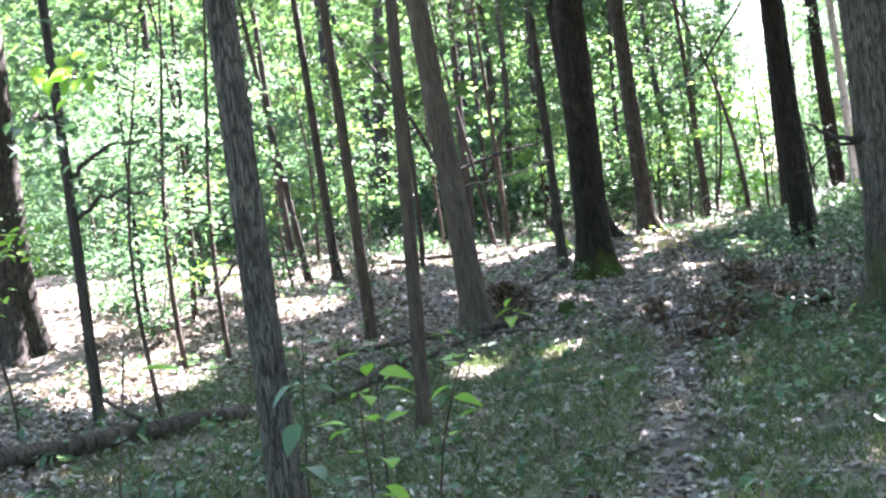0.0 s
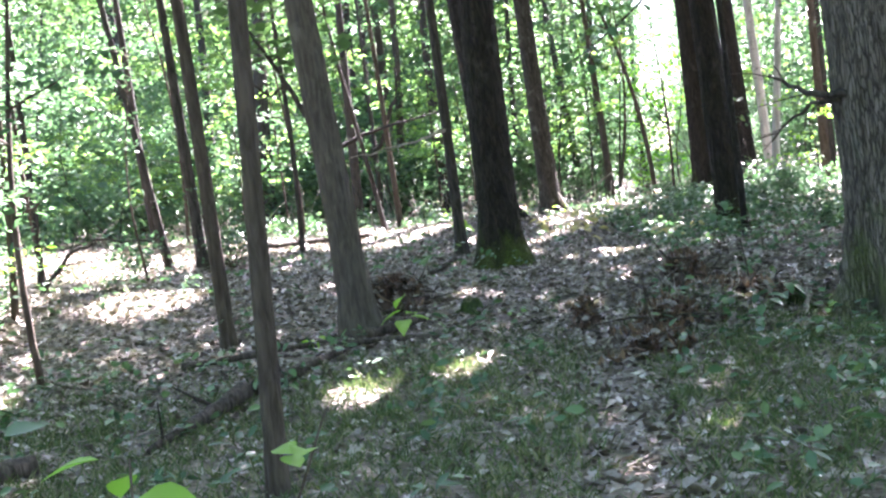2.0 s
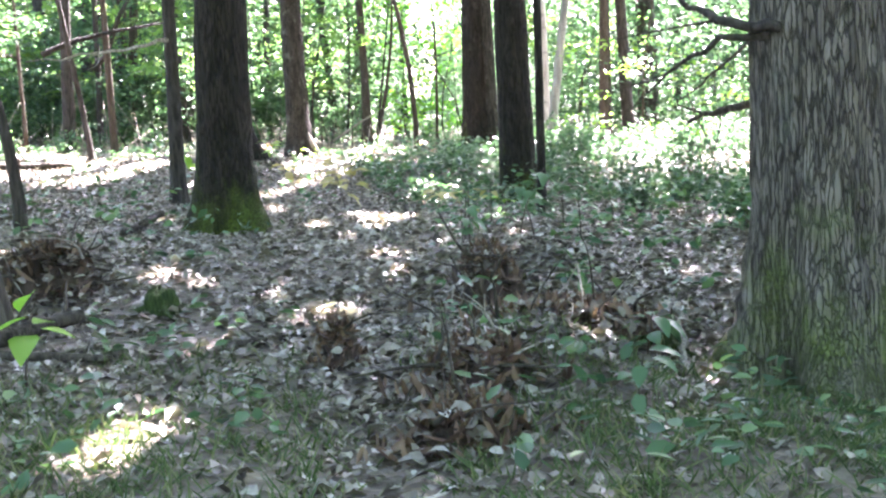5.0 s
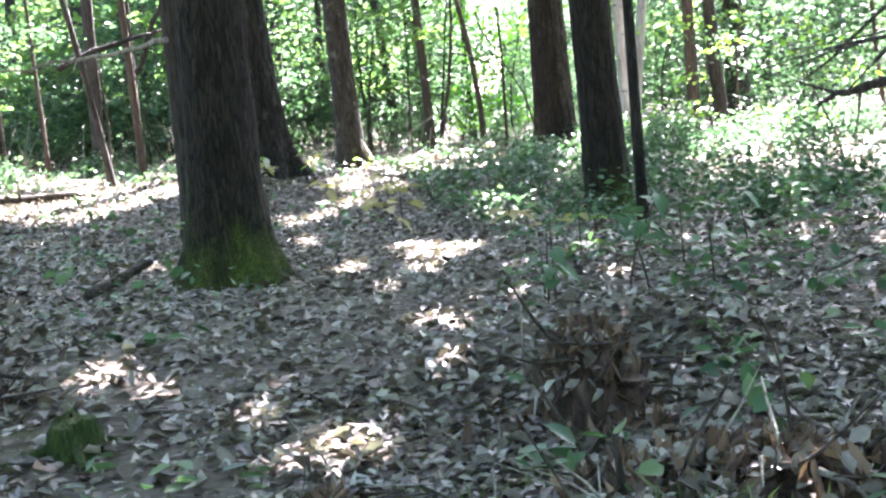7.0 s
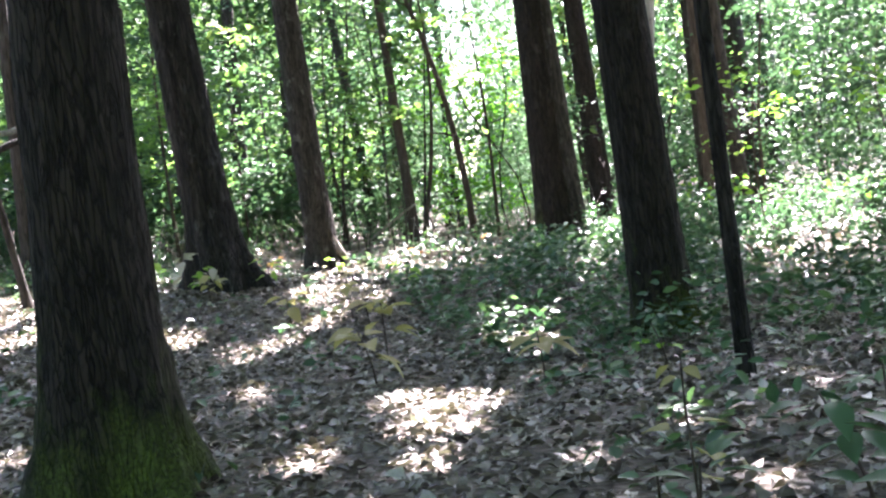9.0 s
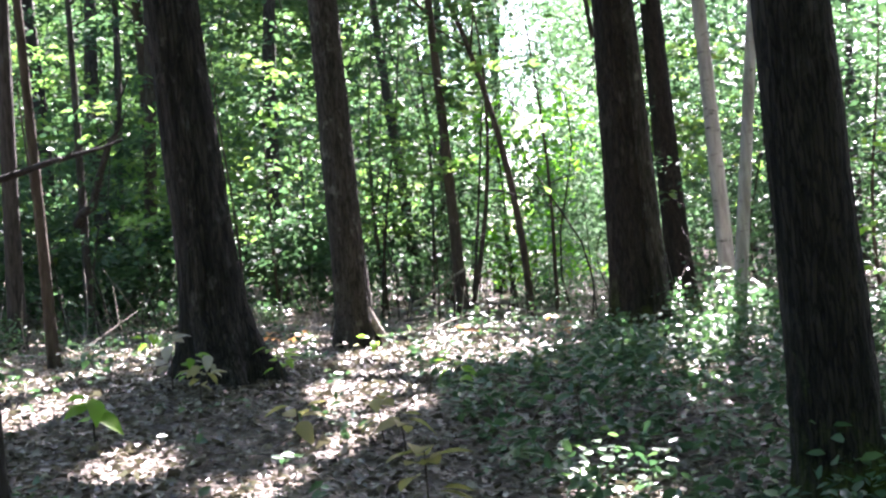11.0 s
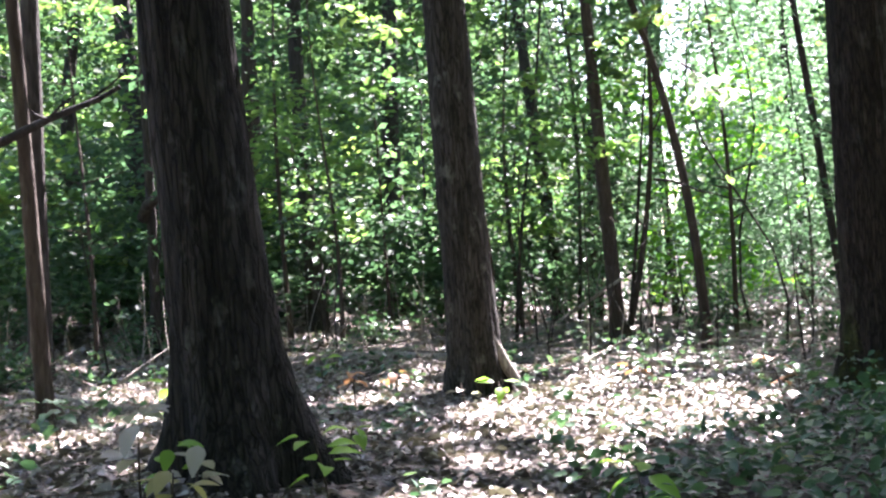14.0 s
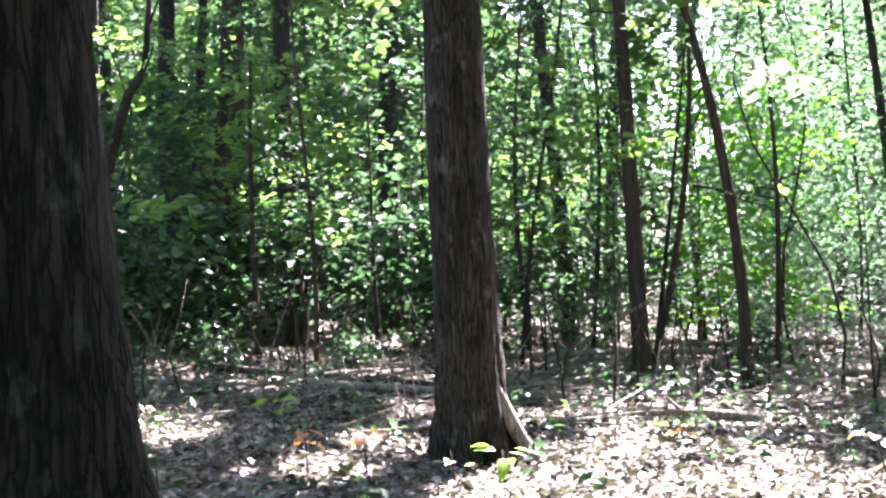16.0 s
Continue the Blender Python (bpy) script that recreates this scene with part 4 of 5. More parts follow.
PLANTS = [
    (-0.38, 4.95, 0.95, 9, 0.13, LEAF_BRIGHT), (-0.73, 5.03, 1.05, 9, 0.13, LEAF_BLUE), (-0.4, 4.5, 0.9, 7, 0.11, LEAF_BRIGHT), (-0.2, 5.45, 0.95, 7, 0.11, LEAF_BRIGHT), (-0.9, 2.75, 1.28, 5, 0.14, LEAF_BRIGHT),
    (-0.82, 2.7, 1.02, 4, 0.13, LEAF_BRIGHT), (-0.33, 2.95, 0.85, 4, 0.1, LEAF_YELLOW), (-0.42, 3.5, 0.72, 6, 0.1, LEAF_BLUE), (0.47, 11.85, 0.48, 5, 0.2, LEAF_BRIGHT), (-0.28, 12.9, 0.12, 3, 0.12, LEAF_BRIGHT), (2.85, 10.55, 0.28, 9, 0.11, LEAF_BLUE),
    (3.3, 11.4, 0.25, 9, 0.12, LEAF_BLUE), (4.3, 9.9, 0.5, 5, 0.12, LEAF_YELLOW), (3.9, 9.8, 0.35, 4, 0.12, LEAF_BLUE), (3.3, 14.3, 0.45, 11, 0.11, LEAF_BLUE), (3.6, 14.0, 0.55, 12, 0.12, LEAF_BLUE), (3.9, 14.5, 0.5, 12, 0.11, LEAF_BLUE), (4.3, 14.6, 0.4, 10, 0.1, LEAF_BLUE), (3.4, 14.5, 0.5, 4, 0.11, LEAF_YELLOW), (3.5, 15.0, 0.3, 9, 0.07, LEAF_BLUE), (4.1, 16.1, 0.38, 5, 0.08, LEAF_YELLOW),
    (4.4, 15.2, 0.4, 7, 0.12, LEAF_BLUE), (5.1, 15.8, 0.45, 8, 0.12, LEAF_BLUE), (3.45, 19.15, 0.4, 8, 0.19, LEAF_STRAW), (3.7, 20.0, 0.5, 9, 0.19, LEAF_STRAW), (4.4, 18.75, 0.35, 7, 0.17, LEAF_STRAW), (5.0, 18.3, 0.3, 5, 0.1, LEAF_BRIGHT),
    (2.55, 24.2, 0.4, 8, 0.15, LEAF_PALE), (2.8, 24.1, 0.3, 7, 0.13, LEAF_PALE), (2.7, 24.1, 0.3, 8, 0.1, LEAF_BRIGHT), (2.75, 23.7, 0.3, 9, 0.11, LEAF_YELLOW), (3.38, 23.9, 0.38, 9, 0.11, LEAF_BRIGHT), (2.05, 22.75, 0.34, 8, 0.18, LEAF_BRIGHT), (3.35, 22.5, 0.25, 6, 0.17, LEAF_STRAW), (3.95, 22.0, 0.3, 7, 0.17, LEAF_STRAW), (4.74, 23.9, 0.3, 6, 0.14, LEAF_BRIGHT),
    (3.5, 25.6, 0.18, 6, 0.11, LEAF_BRIGHT), (4.75, 28.35, 0.2, 5, 0.13, LEAF_BRIGHT), (4.45, 28.3, 0.22, 3, 0.11, LEAF_PALE), (5.16, 22.2, 0.3, 7, 0.12, LEAF_BLUE), (5.9, 23.0, 0.35, 8, 0.12, LEAF_BLUE), (3.85, 22.2, 0.35, 5, 0.13, LEAF_YELLOW),
    (1.85, 25.9, 0.35, 8, 0.14, LEAF_BLUE), (5.7, 24.6, 0.25, 5, 0.11, LEAF_YELLOW), (3.35, 29.9, 0.3, 6, 0.13, LEAF_BRIGHT), (2.3, 27.6, 0.35, 7, 0.13, LEAF_BRIGHT), (3.6, 28.4, 0.3, 7, 0.13, LEAF_RUST), (3.95, 28.6, 0.28, 6, 0.12, LEAF_RUST),
    (6.85, 27.8, 0.4, 8, 0.13, LEAF_RUST), (6.2, 29.5, 0.22, 5, 0.13, LEAF_RUST), (7.3, 28.6, 0.3, 7, 0.13, LEAF_BLUE), (2.95, 26.9, 0.35, 8, 0.12, LEAF_BLUE),
]
KIND = {LEAF_BRIGHT.name: "bright green young plant with broad leaves", LEAF_BLUE.name: "dull green young plant with broad leaves", LEAF_YELLOW.name: "yellowing young plant with thin drooping leaves",
        LEAF_STRAW.name: "dying young plant with broad straw-yellow leaves", LEAF_PALE.name: "young plant with bleached pale drooping leaves", LEAF_RUST.name: "small oak seedling with rust-coloured leaves"}
for i, (x, y, h, n, size, mat) in enumerate(PLANTS):
    seedling(x, y, h, n, size, mat, KIND[mat.name] + " on the forest floor", seed=i, group="young plants")


def sapling_parts(t, h, r, leaf_count, mat, seed, size=0.09, wide=0.8, low=0.25):
    g = np.random.default_rng(seed)
    s = np.linspace(0, 1, 12)[:, None]
    pts = s * [0, 0, h] + np.sin(s * 5 + seed) * [[0.07 * g.normal(), 0.07 * g.normal(), 0]] + s ** 2 * [[g.normal(0, 0.25), g.normal(0, 0.25), 0]]
    pts = pts - [[*pts[0, :2], 0.05]]
    v, f = tube(pts, r * (1.1 - 0.9 * s[:, 0]), 7)
    part("stem", sheet_mesh("stem", v, f, BARK_BROWN, True), t)
    ends = []
    for i in range(7):
        u = g.uniform(low, 0.95)
        p0 = np.array([np.interp(u, s[:, 0], pts[:, k]) for k in range(3)])
        a, ln = g.uniform(0, 6.28), wide * g.uniform(0.5, 1.1)
        q = np.linspace(0, 1, 6)[:, None]
        b = p0 + q * ln * [math.cos(a), math.sin(a), 0.35] - q ** 2 * [0, 0, 0.12 * ln] + g.normal(0, 0.02, (6, 3)) * q
        v, f = tube(b, r * 0.4 * (1.1 - q[:, 0]), 5)
        part("branch", sheet_mesh("branch", v, f, BARK_BROWN, True), t)
        ends += [b[2], b[3], b[4], b[5], b[5]]
    ends = np.array(ends)
    c = ends[g.integers(0, len(ends), leaf_count)] + g.normal(0, 0.16, (leaf_count, 3)) * [1, 1, 0.4]
    ln = size * g.uniform(0.6, 1.3, leaf_count)
    v, f = leaves(c, g.normal(0, 1, (leaf_count, 3)) * [1, 1, 0.4], g.normal(0, 0.5, (leaf_count, 3)) + [0, 0, 1], ln, ln * 0.6, 0.15, True)
    part("foliage", sheet_mesh("foliage", v, [f], mat), t, "thin translucent green leaves")


SAPLING_KINDS = []
for i, (h, r, n, mat) in enumerate(((3.4, 0.02, 210, LEAF_UNDER), (5.0, 0.03, 320, LEAF_UNDER), (2.2, 0.013, 150, LEAF_BRIGHT), (6.2, 0.04, 380, LEAF_UNDER))):
    k = thing("sapling", (-2.45, -2.9, -3.6, 9.2)[i], (9.6, 12.6, 9.6, 31.2)[i], "slender sapling with sparse green leaves", "sapling", "saplings")
    sapling_parts(k, h, r, n, mat, 100 + i)
    SAPLING_KINDS.append(k)
SPOTS = [(1, -2.35, 12.2), (0, -4.9, 17.2), (2, -3.7, 15.2), (3, -3.4, 15.6), (1, -5.0, 18.5), (0, -2.6, 19.5), (3, -4.6, 22.0), (1, -0.6, 24.5), (0, -1.8, 26.5), (3, -0.2, 29.5), (1, 0.6, 34.0), (3, 2.9, 36.5), (1, 4.4, 37.5),
         (0, 6.3, 36.6), (3, 6.6, 38.5), (1, 7.8, 37.2), (3, 9.3, 36.0), (0, 10.4, 33.5), (1, 12.2, 30.0), (3, 13.0, 26.5), (0, 10.6, 22.5), (1, 11.8, 24.0), (2, 9.2, 21.5), (2, 8.6, 23.6), (1, 3.6, 34.6), (0, 5.4, 33.2), (1, -1.2, 32.5), (3, -3.2, 29.0)]
for i, (k, x, y) in enumerate(SPOTS):
    copy_thing(SAPLING_KINDS[k], pose(x, y, ground(x, y), 0, 0, i * 77))


def shrub_parts(t, count, seed, mat, tall=0.8):
    g = np.random.default_rng(seed)
    tips = []
    for i in range(9):
        a, ln = g.uniform(0, 6.28), g.uniform(0.5, 1.0) * tall
        q = np.linspace(0, 1, 5)[:, None]
        b = q * ln * [0.6 * math.cos(a), 0.6 * math.sin(a), 0.9] + g.normal(0, 0.03, (5, 3)) * q - [[0, 0, 0.03]]
        v, f = tube(b, 0.007 * (1.1 - 0.8 * q[:, 0]), 5)
        part("twig", sheet_mesh("twig", v, f, BARK_BROWN, True), t)
        tips += [b[2], b[3], b[4]]
    tips = np.array(tips)
    c = tips[g.integers(0, len(tips), count)] + g.normal(0, 0.13, (count, 3)) * [1, 1, 0.7]
    c[:, 2] = np.abs(c[:, 2]) + 0.03
    ln = 0.075 * g.uniform(0.6, 1.3, count)
    v, f = leaves(c, g.normal(0, 1, (count, 3)) * [1, 1, 0.5], g.normal(0, 0.6, (count, 3)) + [0, 0, 1], ln, ln * 0.58, 0.15, True)
    part("foliage", sheet_mesh("foliage", v, [f], mat), t, "dense small green leaves")


SHRUB_KINDS = []
for i, (x, y, n, mat, tall) in enumerate(((7.4, 24.7, 420, LEAF_BLUE, 0.42), (8.6, 25.2, 620, LEAF_BLUE, 0.9), (9.3, 22.6, 420, LEAF_UNDER, 0.7))):
    k = thing("shrub", x, y, "low leafy green shrub of the undergrowth", "shrub", "shrubs")
    shrub_parts(k, n, 300 + i, mat, tall)
    SHRUB_KINDS.append(k)
_g = np.random.default_rng(9)
SHRUBS = [(6.7, 25.6), (7.6, 25.6), (6.4, 24.4), (8.1, 23.6), (9.8, 24.6), (10.6, 23.4), (10.2, 26.4), (9.2, 27.0), (8.7, 28.2), (11.4, 25.0), (11.0, 27.8), (9.9, 29.4), (7.9, 22.4), (8.8, 21.4), (9.9, 21.0), (7.6, 20.6), (6.9, 22.0), (10.9, 30.4), (12.4, 28.6),
          (6.2, 17.6), (7.0, 18.2), (7.9, 19.2), (6.6, 16.2), (5.9, 14.9), (-3.6, 14.4), (-4.6, 16.6), (-3.0, 20.6), (-1.6, 21.0), (-0.6, 26.6), (0.4, 30.4), (-1.2, 29.0), (1.0, 35.0), (2.4, 35.4), (4.0, 35.8), (-0.6, 36.0), (9.0, 36.4), (10.6, 35.4), (11.8, 34.0), (5.6, 36.2)]
for x, y in SHRUBS:
    k = SHRUB_KINDS[int(_g.integers(0, 3)) if x > 7.8 or x < 0 else 0]
    copy_thing(k, pose(x, y, ground(x, y), 0, 0, _g.uniform(0, 360)))


# ---- fallen wood ----
def log(a, b, r, mat, label, name="log", category="log", bow=0.03, seg=12, taper=0.75, lift=1.15, stubs=2, seed=0):
    """A fallen stem that lies along the ground from a to b."""
    g = np.random.default_rng(seed + int(100 * abs(a[0])))
    t = thing(name, a[0], a[1], label, category)
    o = np.array(t.location)
    s = np.linspace(0, 1, 14)
    x, y = a[0] + (b[0] - a[0]) * s, a[1] + (b[1] - a[1]) * s
    ra = r * (1 - (1 - taper) * s)
    z = np.array([ground(p, q) for p, q in zip(x, y)])
    z = 0.5 * z + 0.5 * np.linspace(z[0], z[-1], 14) + ra * lift
    z = z + np.linspace(a[2] if len(a) > 2 else 0, b[2] if len(b) > 2 else 0, 14)
    pts = np.stack([x, y, z], -1) - o
    pts[1:-1, :2] += g.normal(0, bow * 0.4, (12, 2))
    v, f = tube(pts, ra, seg, 0.05, seed)
    part("stem", sheet_mesh("stem", v, f, mat, True), t)
    for _ in range(stubs):
        k = int(g.integers(3, 12))
        az, ln = g.uniform(0, 6.28), r * g.uniform(2.5, 7)
        q = np.linspace(0, 1, 4)[:, None]
        v, f = tube(pts[k] + q * ln * [math.cos(az), math.sin(az), 0.7], ra[k] * 0.35 * (1.1 - 0.8 * q[:, 0]), 6)
        part("stub", sheet_mesh("stub", v, f, mat, True), t)
    return t


log((-0.7, 11.02), (-1.2, 9.9), 0.068, WOOD_ROT, "rotten dark log sunk in the grass", seed=1, lift=1.5, taper=0.3, bow=0.05)
log((-0.6, 11.0), (-0.33, 11.53), 0.062, WOOD_ROT, "broken rotten log end in the grass", seed=2, lift=1.9)
log((-0.36, 11.6), (0.12, 12.65), 0.034, WOOD_ROT, "thin fallen branch lying on leaves", "branch", "branch", seed=3, lift=1.9)
log((-0.04, 12.72), (0.85, 12.25), 0.028, WOOD_ROT, "thin grey fallen branch", "branch", "branch", seed=4, lift=1.9)
log((-1.3, 12.4), (-0.1, 12.9), 0.03, WOOD_ROT, "thin dark fallen branch on leaves", "branch", "branch", seed=5, lift=1.9)
log((0.2, 12.7), (0.72, 13.15), 0.05, WOOD_ROT, "dark log beside a grey tree", seed=6, lift=1.9)
log((1.4, 12.4), (2.0, 12.6), 0.022, WOOD_ROT, "short dark stick on dead leaves", "stick", "stick", seed=7)
log((-3.6, 7.5), (-1.75, 9.4), 0.085, WOOD_ROT, "long rotten log half covered by leaves", seed=8, bow=0.06)
log((1.05, 16.4), (1.42, 17.3, 0.1), 0.035, WOOD_ROT, "crooked brown stick by a mossy oak", "stick", "stick", seed=9)
log((3.5, 33.0), (6.1, 32.95), 0.055, WOOD_DEAD, "pale weathered log behind an oak", seed=10, lift=1.4)
log((2.5, 35.3), (4.9, 33.9), 0.04, WOOD_ROT, "dark fallen stem behind an oak", seed=11, lift=1.6)
log((6.2, 34.2), (6.95, 32.5), 0.03, WOOD_DEAD, "pale fallen pole among leaves", "pole", "branch", seed=12, lift=1.8)
log((6.35, 31.45), (7.4, 31.35), 0.06, WOOD_DEAD, "short pale log on sunlit leaves", seed=13, lift=1.3)
log((5.2, 33.8), (7.9, 32.3), 0.028, WOOD_DEAD, "thin fallen pole on leaves", "pole", "branch", seed=14, lift=1.8)
log((8.9, 40.2), (12.4, 38.9), 0.05, WOOD_DEAD, "long pale fallen stem at the back", seed=26, lift=1.6)
log((9.4, 38.4), (11.6, 37.2), 0.045, WOOD_DEAD, "pale fallen stem among low plants", seed=27, lift=1.6)
log((8.2, 36.6), (11.4, 34.9), 0.07, WOOD_DEAD, "pale fallen log at the back", seed=15)
log((8.8, 35.4), (11.0, 33.9), 0.05, WOOD_DEAD, "pale thin fallen log at the back", seed=16)
log((5.8, 37.4), (8.6, 36.0, 0.3), 0.05, WOOD_DEAD, "pale leaning fallen stem", seed=17)
log((6.2, 35.8), (7.4, 34.9, 0.9), 0.03, WOOD_DEAD, "pale branch leaning on a thin tree", "branch", "branch", seed=18)
log((5.2, 20.0), (6.8, 20.2), 0.025, WOOD_DEAD, "thin pale stick behind an oak", "stick", "stick", seed=19)
log((3.45, 11.3), (3.62, 11.7, 0.25), 0.018, WOOD_DEAD, "short pale stick beside a mossy root", "stick", "stick", seed=20, stubs=0)
log((3.6, 9.5), (4.9, 9.3), 0.022, WOOD_DEAD, "thin grey stick in the grass", "stick", "stick", seed=21)
log((2.2, 12.5), (2.55, 13.0), 0.015, WOOD_DEAD, "thin curved stick on the path", "stick", "stick", seed=22, stubs=1)
log((-0.2, 31.2), (1.9, 28.6), 0.04, WOOD_DEAD, "pale crooked fallen branch", "branch", "branch", seed=23)
log((-1.2, 23.4), (0.6, 24.2), 0.06, WOOD_ROT, "dark fallen log in the sun", seed=24)
log((2.0, 23.0), (2.7, 22.6), 0.012, WOOD_DEAD, "thin grey twig on leaves", "stick", "stick", seed=25, stubs=1)


def mound(x, y, rx, ry, h, label, sticks, seed):
    """A heap of dark soil, torn roots and dead fern."""
    g = np.random.default_rng(seed)
    t = thing("root_mound", x, y, label, "brush pile")
    n, k = 26, 12
    a = np.arange(n) * 2 * np.pi / n
    u = np.linspace(0, 1, k)
    bumps = 1 + np.clip(0.2 * g.normal(0, 1, (k, n)), -0.35, 0.4)
    v = np.stack([rx * np.cos(a) * u[:, None] * bumps, ry * np.sin(a) * u[:, None] * bumps, h * np.sqrt(np.clip(1 - u[:, None] ** 2, 0, 1)) * bumps - 0.06], -1).reshape(-1, 3)
    i, j = np.meshgrid(np.arange(k - 1), np.arange(n), indexing="ij")
    q = np.stack([i * n + j, (i + 1) * n + j, (i + 1) * n + (j + 1) % n, i * n + (j + 1) % n], -1).reshape(-1, 4)
    part("humus", sheet_mesh("humus", v, [q], HUMUS, True), t)
    for i in range(sticks):
        p0 = np.array([g.uniform(-rx, rx) * 0.9, g.uniform(-ry, ry) * 0.9, g.uniform(0, h)])
        d = g.normal(0, 1, 3) * [1, 1, 0.6] + [0, 0, 0.35]
        s = np.linspace(0, 1, 6)[:, None]
        b = p0 + s * d / np.linalg.norm(d) * g.uniform(0.18, 0.5) + np.sin(s * 4) * g.normal(0, 0.03, (1, 3))
        vv, ff = tube(b, g.uniform(0.004, 0.013) * (1.1 - 0.8 * s[:, 0]), 5)
        part("root", sheet_mesh("root", vv, ff, WOOD_DEAD if i % 4 == 0 else WOOD_ROT, True), t)
    c = g.normal(0, 0.6, (260, 3)) * [rx, ry, 0]
    c[:, 2] = h * np.clip(1 - (c[:, 0] / rx) ** 2 - (c[:, 1] / ry) ** 2, 0, 1) ** 0.5 + 0.02
    ln = g.uniform(0.06, 0.16, 260)
    vv, ff = leaves(c, g.normal(0, 1, (260, 3)) * [0.6, 0.6, 0.8] + [0, 0, 0.7], g.normal(0, 0.8, (260, 3)), ln, ln * 0.24, 0.3, True)
    tagged(part("dead_fern", sheet_mesh("dead_fern", vv, [ff], LEAF_FERN), t, "withered brown fern"), kind="stuff")
    n = int(160 + 1800 * rx * ry)
    c = g.normal(0, 0.75, (n, 3)) * [rx, ry, 0]
    c[:, 2] = h * np.clip(1 - (c[:, 0] / rx) ** 2 - (c[:, 1] / ry) ** 2, 0, 1) ** 0.5 + g.uniform(-0.02, 0.04, n)
    ln = g.uniform(0.04, 0.09, n)
    vv, ff = leaves(c, g.normal(0, 1, (n, 3)) * [1, 1, 0.4], g.normal(0, 0.5, (n, 3)) + [0, -0.3, 1], ln, ln * 0.6, 0.3, True)
    tagged(part("dead_leaf", sheet_mesh("dead_leaf", vv, [ff], LEAF_DEAD), t, "dry fallen oak leaves"), kind="stuff")
    return t


mound(2.38, 11.15, 0.24, 0.18, 0.15, "dark heap of torn roots and dead fern", 22, 1)
mound(2.12, 10.5, 0.24, 0.16, 0.14, "small dark heap of dead fern", 10, 2)
mound(2.95, 11.75, 0.5, 0.2, 0.1, "low dark bank of roots and soil", 26, 3)
mound(2.98, 12.85, 0.2, 0.2, 0.32, "dark upright clump of torn roots", 14, 4)
mound(0.53, 14.05, 0.3, 0.24, 0.27, "brush pile of dark twigs and leaves", 34, 5)
mound(1.9, 11.9, 0.1, 0.1, 0.2, "withered brown fern clump", 6, 7)


def mossy_stump(x, y, r, h, seed):
    """A small rotten stump wholly grown over with moss."""
    g = np.random.default_rng(seed)
    t = thing("mossy_stump", x, y, "small rotten stump grown over with dark green moss", "stump", "mossy stumps")
    n, u = 18, np.linspace(0, 1, 8)
    a = np.arange(n) * 2 * np.pi / n
    prof = np.array([1.25, 1.08, 1.0, 0.96, 0.9, 0.78, 0.5, 0.08])
    zz = np.array([-0.12, 0.1, 0.3, 0.5, 0.7, 0.86, 0.97, 1.0]) * h
    rr = r * prof[:, None] * (1 + 0.12 * np.sin(3 * a + seed) + 0.06 * g.normal(0, 1, (8, n)))
    v = np.stack([rr * np.cos(a), rr * np.sin(a), zz[:, None] + 0.012 * g.normal(0, 1, (8, n))], -1).reshape(-1, 3)
    i, j = np.meshgrid(np.arange(7), np.arange(n), indexing="ij")
    q = np.stack([i * n + j, i * n + (j + 1) % n, (i + 1) * n + (j + 1) % n, (i + 1) * n + j], -1).reshape(-1, 4)
    part("stump", sheet_mesh("stump", v, [q], MOSS, True), t)
    for k in range(4):
        b = k * 1.6 + g.uniform(0, 0.6)
        w = np.linspace(0, 1, 6)[:, None]
        p = w * [r * 2.0 * math.cos(b), r * 2.0 * math.sin(b), 0] + [[0.6 * r * math.cos(b), 0.6 * r * math.sin(b), 0.3 * h]] - w ** 0.6 * [0, 0, 0.34 * h]
        rv, rf = tube(p, r * 0.24 * (1.1 - 0.7 * w[:, 0]), 6, 0.05, seed)
        part("root", sheet_mesh("root", rv, rf, MOSS, True), t)


mossy_stump(3.56, 11.8, 0.1, 0.18, 1)
mossy_stump(1.15, 13.3, 0.1, 0.14, 2)


def dead_branch(points, r, label, mat=WOOD_DEAD, twigs=4, seed=0):
    """A bare branch through the air; it springs from a trunk."""
    g = np.random.default_rng(seed)
    t = new("dead_branch")
    t.matrix_basis = Matrix.Translation(points[0])
    tagged(t, label, "branch")
    p = np.array(points) - np.array(points[0])
    s = np.linspace(0, len(p) - 1, 12)
    q = np.stack([np.interp(s, np.arange(len(p)), p[:, k]) for k in range(3)], -1) + g.normal(0, 0.015, (12, 3))
    v, f = tube(q, r * np.linspace(1.1, 0.3, 12), 7, 0.04)
    part("stem", sheet_mesh("stem", v, f, mat, True), t)
    for i in range(twigs):
        k = int(g.integers(3, 11))
        d = g.normal(0, 1, 3) * 0.5 + (q[-1] - q[0]) / np.linalg.norm(q[-1] - q[0])
        u = np.linspace(0, 1, 5)[:, None]
        v, f = tube(q[k] + u * d * g.uniform(0.2, 0.6) + np.sin(u * 3) * g.normal(0, 0.03, (1, 3)), r * 0.25 * (1.1 - u[:, 0]), 5)
        part("twig", sheet_mesh("twig", v, f, mat, True), t)
    return t


